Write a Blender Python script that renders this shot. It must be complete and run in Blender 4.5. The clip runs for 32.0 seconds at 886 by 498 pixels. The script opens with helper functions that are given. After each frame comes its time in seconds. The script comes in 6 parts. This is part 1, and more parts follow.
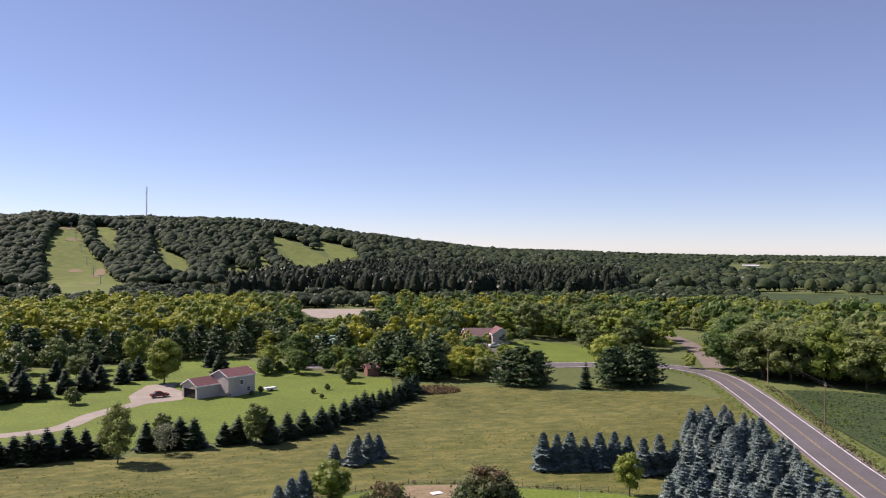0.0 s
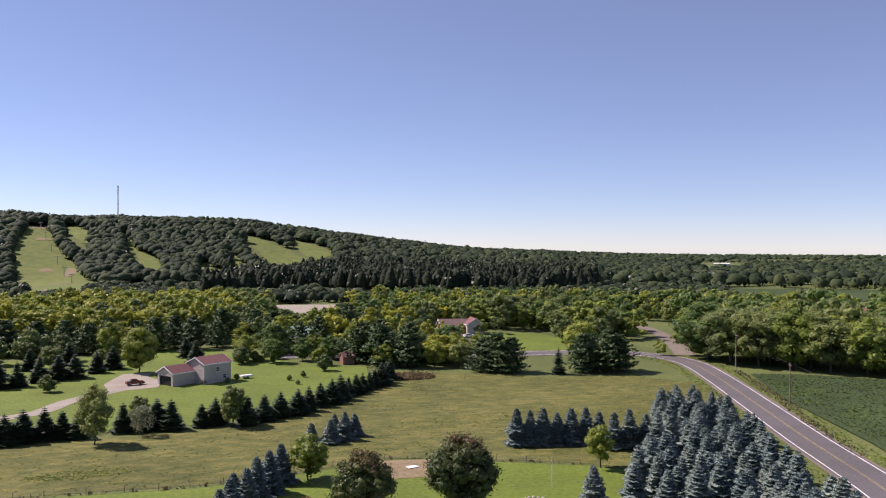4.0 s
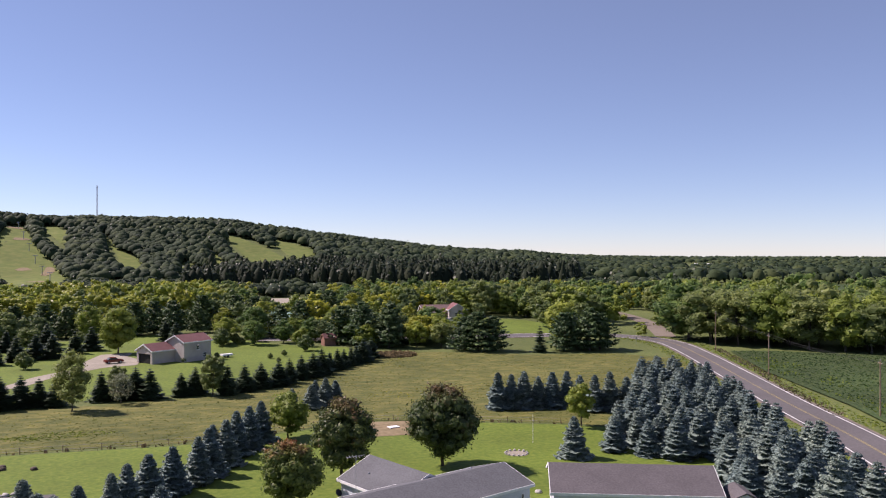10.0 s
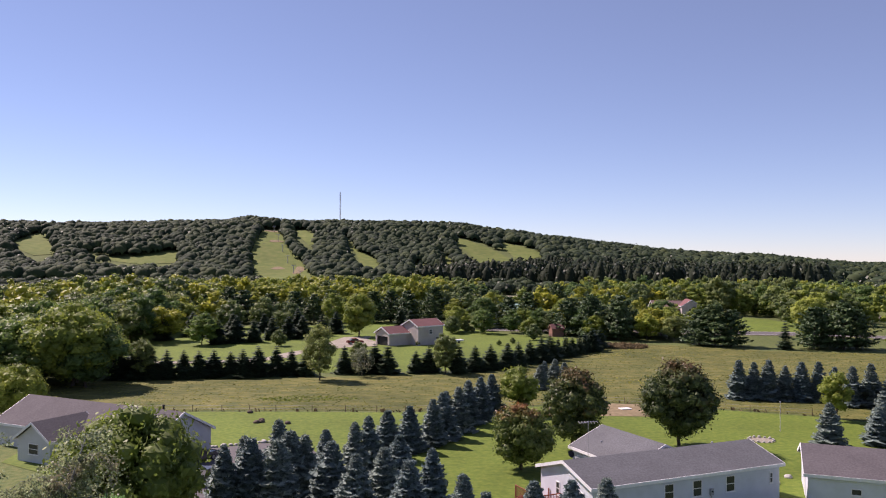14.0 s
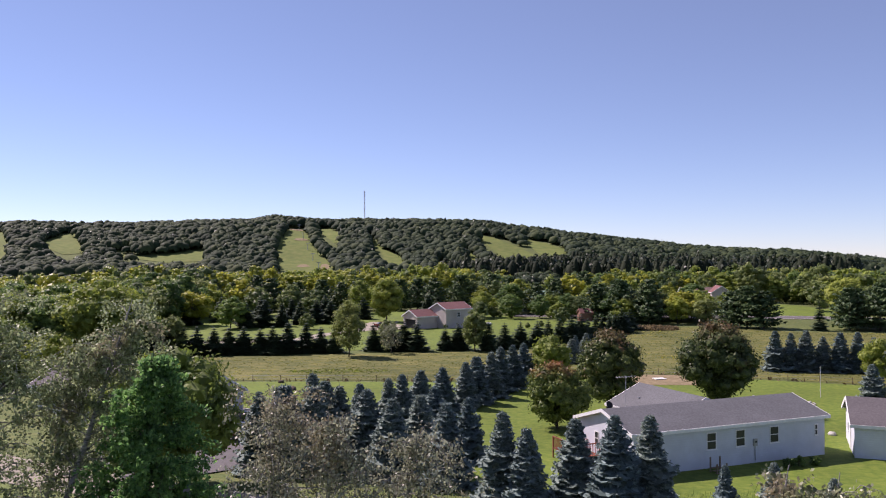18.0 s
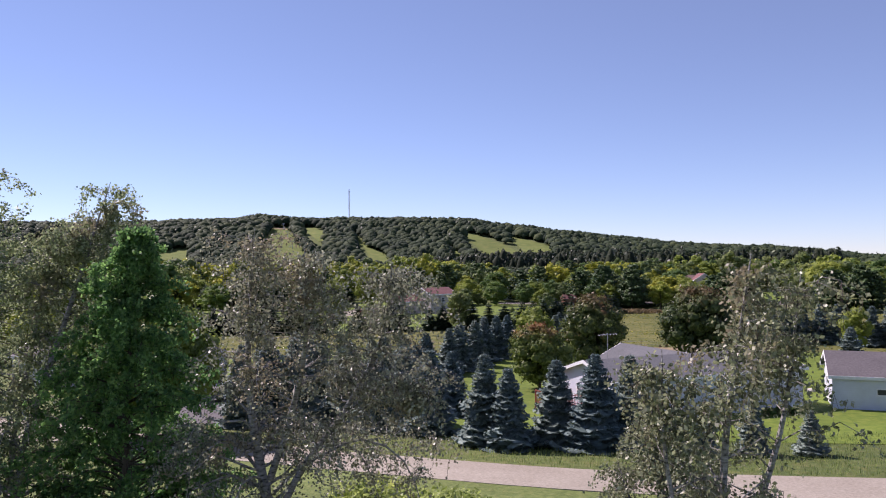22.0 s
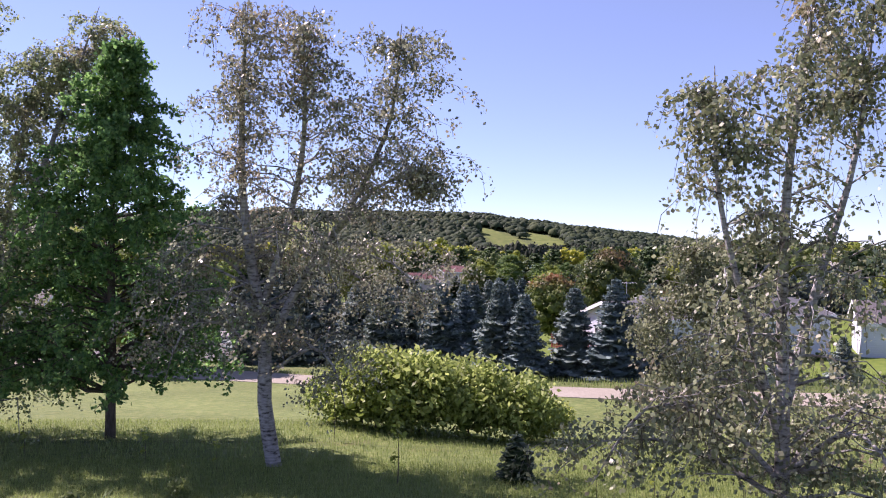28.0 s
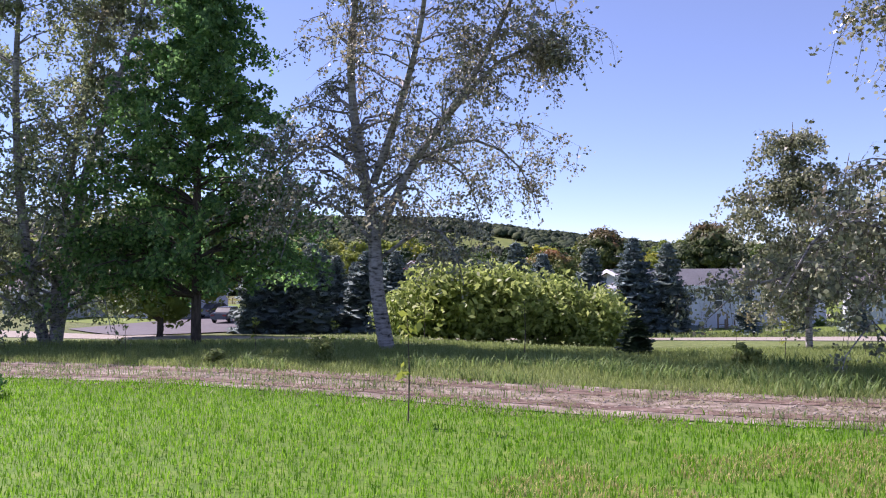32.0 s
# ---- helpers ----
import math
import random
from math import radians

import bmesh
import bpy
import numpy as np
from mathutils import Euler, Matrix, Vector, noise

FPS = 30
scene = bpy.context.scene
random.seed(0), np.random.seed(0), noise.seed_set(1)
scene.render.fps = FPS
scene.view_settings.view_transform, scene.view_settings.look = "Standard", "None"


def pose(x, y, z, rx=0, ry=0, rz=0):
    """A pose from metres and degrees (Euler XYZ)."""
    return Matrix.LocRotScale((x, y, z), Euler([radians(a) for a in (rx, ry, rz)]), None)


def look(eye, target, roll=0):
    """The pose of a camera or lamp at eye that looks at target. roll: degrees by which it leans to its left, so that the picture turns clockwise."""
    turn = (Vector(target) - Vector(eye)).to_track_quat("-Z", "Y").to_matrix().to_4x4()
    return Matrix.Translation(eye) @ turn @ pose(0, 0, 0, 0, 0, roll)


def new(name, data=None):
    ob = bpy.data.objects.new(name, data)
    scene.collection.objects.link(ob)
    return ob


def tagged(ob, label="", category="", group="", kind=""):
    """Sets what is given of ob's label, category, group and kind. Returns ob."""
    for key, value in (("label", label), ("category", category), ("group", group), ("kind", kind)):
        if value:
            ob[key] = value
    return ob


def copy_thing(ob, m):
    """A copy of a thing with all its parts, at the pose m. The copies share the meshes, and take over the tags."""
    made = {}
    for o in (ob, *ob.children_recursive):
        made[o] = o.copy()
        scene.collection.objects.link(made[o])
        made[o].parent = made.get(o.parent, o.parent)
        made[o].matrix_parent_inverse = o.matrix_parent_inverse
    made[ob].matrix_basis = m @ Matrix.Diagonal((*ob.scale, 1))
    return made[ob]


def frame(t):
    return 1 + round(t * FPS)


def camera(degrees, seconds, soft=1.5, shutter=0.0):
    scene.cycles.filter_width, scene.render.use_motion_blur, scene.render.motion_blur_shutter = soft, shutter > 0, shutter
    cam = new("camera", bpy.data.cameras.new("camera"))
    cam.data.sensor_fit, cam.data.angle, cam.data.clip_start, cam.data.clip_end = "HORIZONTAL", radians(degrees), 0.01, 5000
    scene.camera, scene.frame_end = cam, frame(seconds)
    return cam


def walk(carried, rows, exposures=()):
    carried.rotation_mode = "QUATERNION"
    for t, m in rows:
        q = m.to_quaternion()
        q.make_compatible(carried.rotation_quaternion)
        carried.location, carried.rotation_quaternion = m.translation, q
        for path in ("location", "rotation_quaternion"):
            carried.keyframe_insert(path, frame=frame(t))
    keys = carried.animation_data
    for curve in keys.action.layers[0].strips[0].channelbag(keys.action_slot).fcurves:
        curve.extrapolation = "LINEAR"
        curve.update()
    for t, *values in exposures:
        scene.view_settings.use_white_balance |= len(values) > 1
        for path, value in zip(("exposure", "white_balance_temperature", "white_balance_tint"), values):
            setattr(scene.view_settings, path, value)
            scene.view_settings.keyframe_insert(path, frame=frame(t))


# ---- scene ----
LENS = 57.07
cam = camera(LENS, 32.0, soft=1.1)
# seconds, x, y, z, tilt, lean, turn
PATH = [
    (0, 5.24, -1.80, 34.25, 89.91, -0.40, -15.16),
    (0.5, 5.36, -2.51, 34.09, 89.93, -0.28, -15.32),
    (1, 5.50, -3.24, 33.86, 89.81, -0.29, -15.31),
    (1.5, 5.42, -3.84, 33.48, 89.87, -0.18, -15.99),
    (2, 5.24, -4.26, 32.96, 89.95, -0.22, -17.16),
    (2.5, 4.98, -4.40, 32.44, 90.00, -0.26, -17.43),
    (3, 4.72, -4.35, 31.92, 90.01, -0.32, -17.72),
    (3.5, 4.52, -4.26, 31.32, 89.99, -0.27, -17.19),
    (5.5, 4.82, -4.41, 29.00, 90.03, -0.12, -16.76),
    (6, 4.86, -4.46, 28.48, 90.15, -0.10, -17.05),
    (6.5, 4.68, -4.50, 27.85, 90.18, -0.14, -17.17),
    (7, 4.60, -4.55, 27.26, 90.26, -0.18, -16.74),
    (7.5, 4.56, -4.60, 26.68, 90.27, -0.15, -16.33),
    (8, 4.53, -4.55, 26.09, 90.27, -0.12, -16.55),
    (8.5, 4.49, -4.46, 25.54, 90.25, -0.10, -17.89),
    (9, 4.52, -4.32, 24.90, 90.21, -0.04, -17.88),
    (9.5, 4.73, -4.30, 24.37, 90.28, -0.04, -17.70),
    (10, 4.85, -4.35, 23.73, 90.31, 0.01, -18.18),
    (10.5, 5.02, -4.53, 23.11, 90.32, 0.07, -19.17),
    (11, 5.00, -4.53, 22.57, 90.36, 0.11, -19.23),
    (11.5, 5.02, -4.41, 22.04, 90.40, 0.09, -18.83),
    (12, 5.03, -4.13, 21.46, 90.48, 0.03, -15.19),
    (12.5, 4.80, -3.79, 20.92, 90.54, -0.12, -8.26),
    (13, 4.72, -3.43, 20.40, 90.63, -0.18, -4.44),
    (13.5, 4.64, -3.14, 19.83, 90.66, -0.25, -2.93),
    (15.5, 3.55, -4.25, 17.31, 90.86, -0.18, -1.25),
    (16, 3.49, -3.97, 16.58, 90.98, -0.16, 0.86),
    (16.5, 3.55, -3.84, 16.09, 90.97, -0.13, 0.22),
    (17, 3.49, -3.39, 15.56, 90.89, -0.01, -0.17),
    (17.5, 3.47, -2.82, 15.03, 90.82, 0.13, -0.52),
    (18, 3.47, -2.23, 14.51, 90.74, 0.08, -0.73),
    (18.5, 3.52, -1.52, 14.05, 90.66, 0.14, -0.75),
    (19, 3.51, -0.77, 13.50, 90.61, 0.10, -1.01),
    (19.5, 3.45, 0.04, 12.97, 90.60, 0.16, -1.08),
    (20, 3.42, 0.27, 12.50, 90.66, 0.15, -1.28),
    (20.5, 3.49, -0.30, 11.93, 90.64, 0.06, -1.28),
    (21, 3.70, -1.20, 11.39, 90.76, 0.27, -1.70),
    (21.5, 3.76, -2.01, 10.90, 90.80, 0.31, -2.22),
    (22, 3.73, -2.51, 10.41, 90.81, 0.43, -1.76),
    (22.5, 3.81, -2.57, 9.93, 90.82, 0.68, -0.88),
    (23, 3.92, -2.11, 9.24, 90.81, 0.61, -1.06),
    (23.5, 3.97, -1.37, 8.57, 90.70, 0.41, -1.73),
    (24, 4.07, -0.49, 7.97, 90.60, 0.24, -1.47),
    (24.5, 4.16, 0.18, 7.43, 90.58, 0.09, -1.02),
    (25, 3.99, 0.47, 6.85, 90.55, -0.16, -0.33),
    (25.5, 3.66, 0.57, 6.23, 90.55, -0.31, -0.04),
    (27.5, 4.21, 0.33, 5.48, 90.76, 0.05, -0.61),
    (28, 3.77, -0.15, 5.28, 90.65, -0.18, -0.78),
    (28.5, 2.64, -0.57, 4.85, 90.73, -0.06, -0.68),
    (29, 1.15, -0.93, 4.45, 90.81, -0.20, -1.77),
    (29.5, -0.33, -0.99, 3.79, 91.05, -0.21, -2.65),
    (30, -0.79, -0.65, 3.34, 91.12, -0.15, -1.15),
    (30.5, -0.49, 0.06, 3.19, 91.08, -0.20, -1.03),
    (31, -0.13, 0.43, 2.95, 90.99, 0.08, -2.80),
    (31.5, -0.02, 0.40, 2.50, 91.06, 0.24, -3.45),
    (32, 0.01, 0.02, 2.18, 91.12, 0.22, -3.47),
]

walk(cam, [(t, pose(x, y, z, a, b, c)) for t, x, y, z, a, b, c in PATH], exposures=[(0.0, 0.56, 6600, 30), (12.0, 0.56, 6600, 30), (16.0, 0.6, 6850, 36), (19.0, 0.6, 6350, 31), (21.5, 0.62, 6300, 32), (25.0, 0.9, 6550, 40), (28.0, 1.12, 6350, 41), (30.0, 1.08, 5900, 33), (32.0, 1.05, 6050, 38)])

# ---- light ----
SUN_FROM = Vector((-0.81, 0.587, 0.0)).normalized()
SUN_UP = radians(45)
world = bpy.data.worlds.new("sky")
scene.world = world
world.use_nodes = True
nt = world.node_tree
sky = nt.nodes.new("ShaderNodeTexSky")
sky.sky_type = "NISHITA"
sky.sun_disc = False
sky.sun_elevation = SUN_UP
sky.sun_rotation = math.atan2(SUN_FROM.x, SUN_FROM.y)
sky.altitude = 3000
sky.air_density, sky.dust_density, sky.ozone_density = 1.0, 0.45, 3.8
haze = nt.nodes.new("ShaderNodeMix")
haze.data_type = "RGBA"
haze.inputs["Factor"].default_value = 0.14
haze.inputs["B"].default_value = (4.4, 4.8, 5.4, 1)
nt.links.new(sky.outputs[0], haze.inputs["A"])
nt.links.new(haze.outputs["Result"], nt.nodes["Background"].inputs[0])
nt.nodes["Background"].inputs[1].default_value = 0.086
sun = new("sun", bpy.data.lights.new("sun", "SUN"))
sun.data.energy, sun.data.angle, sun.data.color = 4.9, radians(0.55), (1.0, 0.94, 0.84)
up = (SUN_FROM * math.cos(SUN_UP) + Vector((0, 0, math.sin(SUN_UP))))
sun.matrix_world = look(up * 200, (0, 0, 0))

# ---- materials ----
def nodes_of(name):
    m = bpy.data.materials.new(name)
    m.use_nodes = True
    t = m.node_tree
    return m, t, t.nodes["Principled BSDF"]


def ramp(t, stops):
    r = t.nodes.new("ShaderNodeValToRGB")
    while len(r.color_ramp.elements) < len(stops):
        r.color_ramp.elements.new(0.5)
    for e, (p, c) in zip(r.color_ramp.elements, stops):
        e.position, e.color = p, (*c, 1)
    return r


def noise_of(t, scale, detail=6.0, rough=0.6, stretch=None):
    g = t.nodes.new("ShaderNodeNewGeometry")
    n = t.nodes.new("ShaderNodeTexNoise")
    n.inputs["Scale"].default_value = scale
    n.inputs["Detail"].default_value = detail
    n.inputs["Roughness"].default_value = rough
    if stretch:
        mp = t.nodes.new("ShaderNodeMapping")
        mp.inputs["Scale"].default_value = stretch
        t.links.new(g.outputs["Position"], mp.inputs[0])
        t.links.new(mp.outputs[0], n.inputs["Vector"])
    else:
        t.links.new(g.outputs["Position"], n.inputs["Vector"])
    return n


def mixed(t, a, b, fac, mode="MIX"):
    m = t.nodes.new("ShaderNodeMix")
    m.data_type, m.blend_type = "RGBA", mode
    for sock, v in ((m.inputs["Factor"], fac), (m.inputs["A"], a), (m.inputs["B"], b)):
        if isinstance(v, (int, float)):
            sock.default_value = v
        elif isinstance(v, tuple):
            sock.default_value = (*v, 1)
        else:
            t.links.new(v, sock)
    return m.outputs["Result"]


def bump_on(t, bsdf, height, strength, distance):
    b = t.nodes.new("ShaderNodeBump")
    b.inputs["Strength"].default_value = strength
    b.inputs["Distance"].default_value = distance
    t.links.new(height, b.inputs["Height"])
    t.links.new(b.outputs[0], bsdf.inputs["Normal"])


def surface(name, stops, scale, rough=0.9, big=0.05, tint=(1.0, 1.0, 1.0), wear=0.4, bump=0.3, dist=0.02, stretch=None, spec=0.3, metal=0.0):
    """Colour from fine noise through a ramp, multiplied by a large slow stain."""
    m, t, b = nodes_of(name)
    fine = noise_of(t, scale, stretch=stretch)
    r = ramp(t, stops)
    t.links.new(fine.outputs[0], r.inputs[0])
    slow = noise_of(t, big, 3)
    r2 = ramp(t, [(0.35, tuple(1 - wear * (1 - 0.45 * c) for c in tint)), (0.65, (1, 1, 1))])
    t.links.new(slow.outputs[0], r2.inputs[0])
    t.links.new(mixed(t, r.outputs[0], r2.outputs[0], 1.0, "MULTIPLY"), b.inputs["Base Color"])
    b.inputs["Roughness"].default_value = rough
    b.inputs["Specular IOR Level"].default_value = spec
    b.inputs["Metallic"].default_value = metal
    if bump:
        bump_on(t, b, fine.outputs[0], bump, dist)
    return m


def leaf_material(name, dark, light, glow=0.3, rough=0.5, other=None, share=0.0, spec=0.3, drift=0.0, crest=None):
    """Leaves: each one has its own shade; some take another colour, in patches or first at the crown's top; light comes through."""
    m, t, b = nodes_of(name)
    g = t.nodes.new("ShaderNodeNewGeometry")
    r = ramp(t, [(0.0, dark), (0.6, tuple((a + c) / 2 for a, c in zip(dark, light))), (1.0, light)])
    t.links.new(g.outputs["Random Per Island"], r.inputs[0])
    col = r.outputs[0]
    o = t.nodes.new("ShaderNodeObjectInfo")
    if other:
        n = noise_of(t, 0.35, 2)
        r3 = ramp(t, [(0.62 - share * 0.5, (0, 0, 0)), (0.72 - share * 0.5, (1, 1, 1))])
        t.links.new(n.outputs[0], r3.inputs[0])
        col = mixed(t, col, other, r3.outputs[0])
    r2 = ramp(t, [(0.0, (0.68, 0.82, 0.85)), (1.0, (1.06, 1.12, 1.0))])
    t.links.new(o.outputs["Random"], r2.inputs[0])
    col = mixed(t, col, r2.outputs[0], 1.0, "MULTIPLY")
    if drift:
        slow = noise_of(t, 0.085, 2)
        r4 = ramp(t, [(0.35, (1 - drift, 1 - drift * 0.8, 1 - drift * 0.7)), (0.65, (1 + drift * 0.35, 1 + drift * 0.3, 1.0))])
        t.links.new(slow.outputs[0], r4.inputs[0])
        col = mixed(t, col, r4.outputs[0], 1.0, "MULTIPLY")
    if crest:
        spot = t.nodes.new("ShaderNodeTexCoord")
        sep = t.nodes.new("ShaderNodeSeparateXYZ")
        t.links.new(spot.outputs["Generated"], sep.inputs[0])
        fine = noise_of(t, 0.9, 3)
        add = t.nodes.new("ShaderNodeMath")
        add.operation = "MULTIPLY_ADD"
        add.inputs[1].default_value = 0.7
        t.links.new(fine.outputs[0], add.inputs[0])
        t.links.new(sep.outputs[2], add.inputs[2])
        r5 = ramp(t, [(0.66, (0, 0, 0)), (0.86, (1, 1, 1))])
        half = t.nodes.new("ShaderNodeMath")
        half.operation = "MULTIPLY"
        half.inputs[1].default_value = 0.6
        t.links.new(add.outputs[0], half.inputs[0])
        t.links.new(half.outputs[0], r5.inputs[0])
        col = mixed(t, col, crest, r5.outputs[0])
    t.links.new(col, b.inputs["Base Color"])
    b.inputs["Roughness"].default_value = rough
    b.inputs["Specular IOR Level"].default_value = spec
    tr = t.nodes.new("ShaderNodeBsdfTranslucent")
    t.links.new(col, tr.inputs[0])
    mx = t.nodes.new("ShaderNodeMixShader")
    mx.inputs[0].default_value = glow
    t.links.new(b.outputs[0], mx.inputs[1])
    t.links.new(tr.outputs[0], mx.inputs[2])
    t.links.new(mx.outputs[0], t.nodes["Material Output"].inputs[0])
    return m


def woods_material(name, stops, island=True):
    """Far crowns: each crown takes one colour out of a ramp; leaf masses as relief."""
    m, t, b = nodes_of(name)
    g = t.nodes.new("ShaderNodeNewGeometry")
    r = ramp(t, stops)
    t.links.new(g.outputs["Random Per Island"], r.inputs[0])
    n = noise_of(t, 0.55, 8, 0.75)
    r2 = ramp(t, [(0.3, (0.6, 0.68, 0.68)), (0.7, (1.0, 1.08, 1.0))])
    t.links.new(n.outputs[0], r2.inputs[0])
    t.links.new(mixed(t, r.outputs[0], r2.outputs[0], 1.0, "MULTIPLY"), b.inputs["Base Color"])
    b.inputs["Roughness"].default_value = 0.8
    b.inputs["Specular IOR Level"].default_value = 0.15
    bump_on(t, b, n.outputs[0], 0.45, 1.0)
    return m


M = {}
M["ground"] = surface("rough_grass", [(0.3, (0.0672, 0.101, 0.0252)), (0.5, (0.109, 0.139, 0.0378)), (0.7, (0.168, 0.168, 0.0588))], 1.2, 0.95, 0.03, (0.588, 0.756, 0.42), 0.5, 0.8, 0.25)
M["meadow"] = surface("meadow", [(0.3, (0.07, 0.088, 0.021)), (0.5, (0.122, 0.126, 0.032)), (0.7, (0.205, 0.183, 0.055))], 0.5, 0.95, 0.045, (0.7, 0.9, 0.42), 0.5, 0.6, 0.25, stretch=(0.6, 1.3, 1))
M["lawn"] = surface("mown_lawn", [(0.3, (0.075, 0.125, 0.012)), (0.5, (0.115, 0.168, 0.018)), (0.7, (0.165, 0.205, 0.03))], 1.5, 0.9, 0.08, (0.756, 0.756, 0.504), 0.35, 0.4, 0.06)
M["tan_dirt"] = surface("tan_dirt", [(0.3, (0.18, 0.135, 0.075)), (0.7, (0.29, 0.225, 0.135))], 1.2, 0.95, 0.3, (0.8, 0.9, 0.6), 0.4, 0.5, 0.04)
M["lawn_seeded"] = surface("seeded_lawn", [(0.3, (0.062, 0.135, 0.011)), (0.5, (0.095, 0.18, 0.017)), (0.7, (0.16, 0.23, 0.04))], 4.0, 0.9, 0.35, (1.0, 0.8, 0.5), 0.3, 0.5, 0.03)
M["crop"] = surface("soy_field", [(0.3, (0.024, 0.048, 0.012)), (0.5, (0.042, 0.076, 0.02)), (0.72, (0.1, 0.125, 0.034))], 1.3, 0.9, 0.05, (0.8, 0.75, 0.6), 0.55, 1.0, 0.35)
M["run"] = surface("ski_run_grass", [(0.3, (0.09, 0.128, 0.024)), (0.5, (0.12, 0.155, 0.03)), (0.7, (0.165, 0.18, 0.048))], 0.12, 0.95, 0.012, (0.756, 0.798, 0.504), 0.3, 0.3, 0.5)
M["asphalt"] = surface("asphalt", [(0.3, (0.095, 0.088, 0.09)), (0.7, (0.14, 0.13, 0.132))], 3.0, 0.9, 0.1, (1, 1, 1), 0.25, 0.3, 0.01)
M["gravel"] = surface("gravel", [(0.3, (0.235, 0.207, 0.165)), (0.7, (0.37, 0.335, 0.28))], 6.0, 0.95, 0.2, (1, 0.9, 0.8), 0.3, 0.6, 0.03)
M["sand"] = surface("sandy_track", [(0.3, (0.09, 0.075, 0.055)), (0.45, (0.18, 0.15, 0.115)), (0.55, (0.26, 0.215, 0.17)), (0.7, (0.42, 0.37, 0.31))], 3.0, 0.95, 0.4, (0.9, 0.8, 0.7), 0.5, 0.7, 0.04)
M["yellow"] = surface("yellow_line", [(0.3, (0.26, 0.21, 0.09)), (0.7, (0.36, 0.3, 0.15))], 4.0, 0.8)
M["white_line"] = surface("white_line", [(0.3, (0.5, 0.5, 0.48)), (0.7, (0.72, 0.72, 0.7))], 4.0, 0.8)
M["bark"] = surface("bark", [(0.3, (0.06, 0.045, 0.035)), (0.7, (0.15, 0.12, 0.095))], 14.0, 0.95, 1.0, (1, 1, 1), 0.4, 0.9, 0.03, stretch=(1, 1, 0.25))
M["birch_bark"] = surface("birch_bark", [(0.36, (0.05, 0.045, 0.04)), (0.46, (0.24, 0.23, 0.22)), (0.72, (0.44, 0.43, 0.42))], 9.0, 0.8, 1.2, (1, 0.9, 0.85), 0.4, 0.5, 0.02, stretch=(0.6, 0.6, 2.0))
M["spruce"] = leaf_material("blue_spruce_needles", (0.08, 0.105, 0.098), (0.34, 0.39, 0.37), 0.2, 0.6)
M["dark_spruce"] = leaf_material("dark_spruce_needles", (0.02, 0.036, 0.018), (0.07, 0.1, 0.048), 0.15, 0.6)
M["pine"] = leaf_material("pine_needles", (0.035, 0.062, 0.022), (0.12, 0.175, 0.065), 0.2, 0.6)
M["green"] = leaf_material("green_leaves", (0.1, 0.155, 0.045), (0.24, 0.31, 0.09), 0.5, drift=0.35)
M["olive"] = leaf_material("olive_leaves", (0.16, 0.19, 0.065), (0.32, 0.335, 0.125), 0.5, drift=0.3)
M["gold"] = leaf_material("yellowing_leaves", (0.3, 0.295, 0.045), (0.46, 0.42, 0.065), 0.45, drift=0.3)
M["lime"] = leaf_material("yellow_green_leaves", (0.22, 0.25, 0.045), (0.37, 0.385, 0.078), 0.45, drift=0.3)
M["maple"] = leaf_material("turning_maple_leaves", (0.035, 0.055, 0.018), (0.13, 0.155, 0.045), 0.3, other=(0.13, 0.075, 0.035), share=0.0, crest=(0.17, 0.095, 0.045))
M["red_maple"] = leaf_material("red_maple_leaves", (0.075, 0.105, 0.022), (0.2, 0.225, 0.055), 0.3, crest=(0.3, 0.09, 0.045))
M["birch"] = leaf_material("birch_leaves", (0.15, 0.135, 0.09), (0.58, 0.52, 0.36), 0.42, 0.42, other=(0.4, 0.3, 0.19), share=0.16, spec=0.5)
M["bush"] = leaf_material("sunlit_shrub_leaves", (0.2, 0.235, 0.05), (0.68, 0.68, 0.22), 0.5)
M["birch_brown"] = leaf_material("browning_birch_leaves", (0.11, 0.115, 0.06), (0.46, 0.44, 0.27), 0.4, 0.42, other=(0.33, 0.25, 0.16), share=0.06, spec=0.5)
M["silver_maple"] = leaf_material("green_maple_leaves", (0.07, 0.16, 0.06), (0.27, 0.43, 0.135), 0.6, 0.5)
M["birch_olive"] = leaf_material("olive_birch_leaves", (0.18, 0.19, 0.085), (0.58, 0.57, 0.3), 0.5, 0.5, other=(0.36, 0.28, 0.17), share=0.08, spec=0.35)
M["orange"] = leaf_material("orange_maple_leaves", (0.13, 0.09, 0.02), (0.34, 0.17, 0.04), 0.35)
M["weed"] = leaf_material("brown_weed_stalks", (0.13, 0.09, 0.05), (0.27, 0.19, 0.11), 0.3, 0.8)
M["verge"] = leaf_material("verge_grass_blades", (0.13, 0.17, 0.025), (0.27, 0.3, 0.06), 0.4, 0.7)
M["dirt_road"] = surface("brown_gravel", [(0.3, (0.14, 0.118, 0.095)), (0.7, (0.23, 0.195, 0.158))], 3.0, 0.95, 0.15, (1, 0.9, 0.8), 0.35, 0.6, 0.03)
M["bank_grass"] = surface("bank_grass", [(0.3, (0.09, 0.13, 0.032)), (0.5, (0.135, 0.178, 0.047)), (0.7, (0.2, 0.22, 0.075))], 3.0, 0.95, 0.15, (0.756, 0.798, 0.504), 0.4, 0.9, 0.12)
M["wood_far"] = woods_material("hill_woods", [(0.0, (0.016, 0.028, 0.014)), (0.4, (0.028, 0.044, 0.019)), (0.75, (0.044, 0.06, 0.025)), (1.0, (0.068, 0.08, 0.03))])
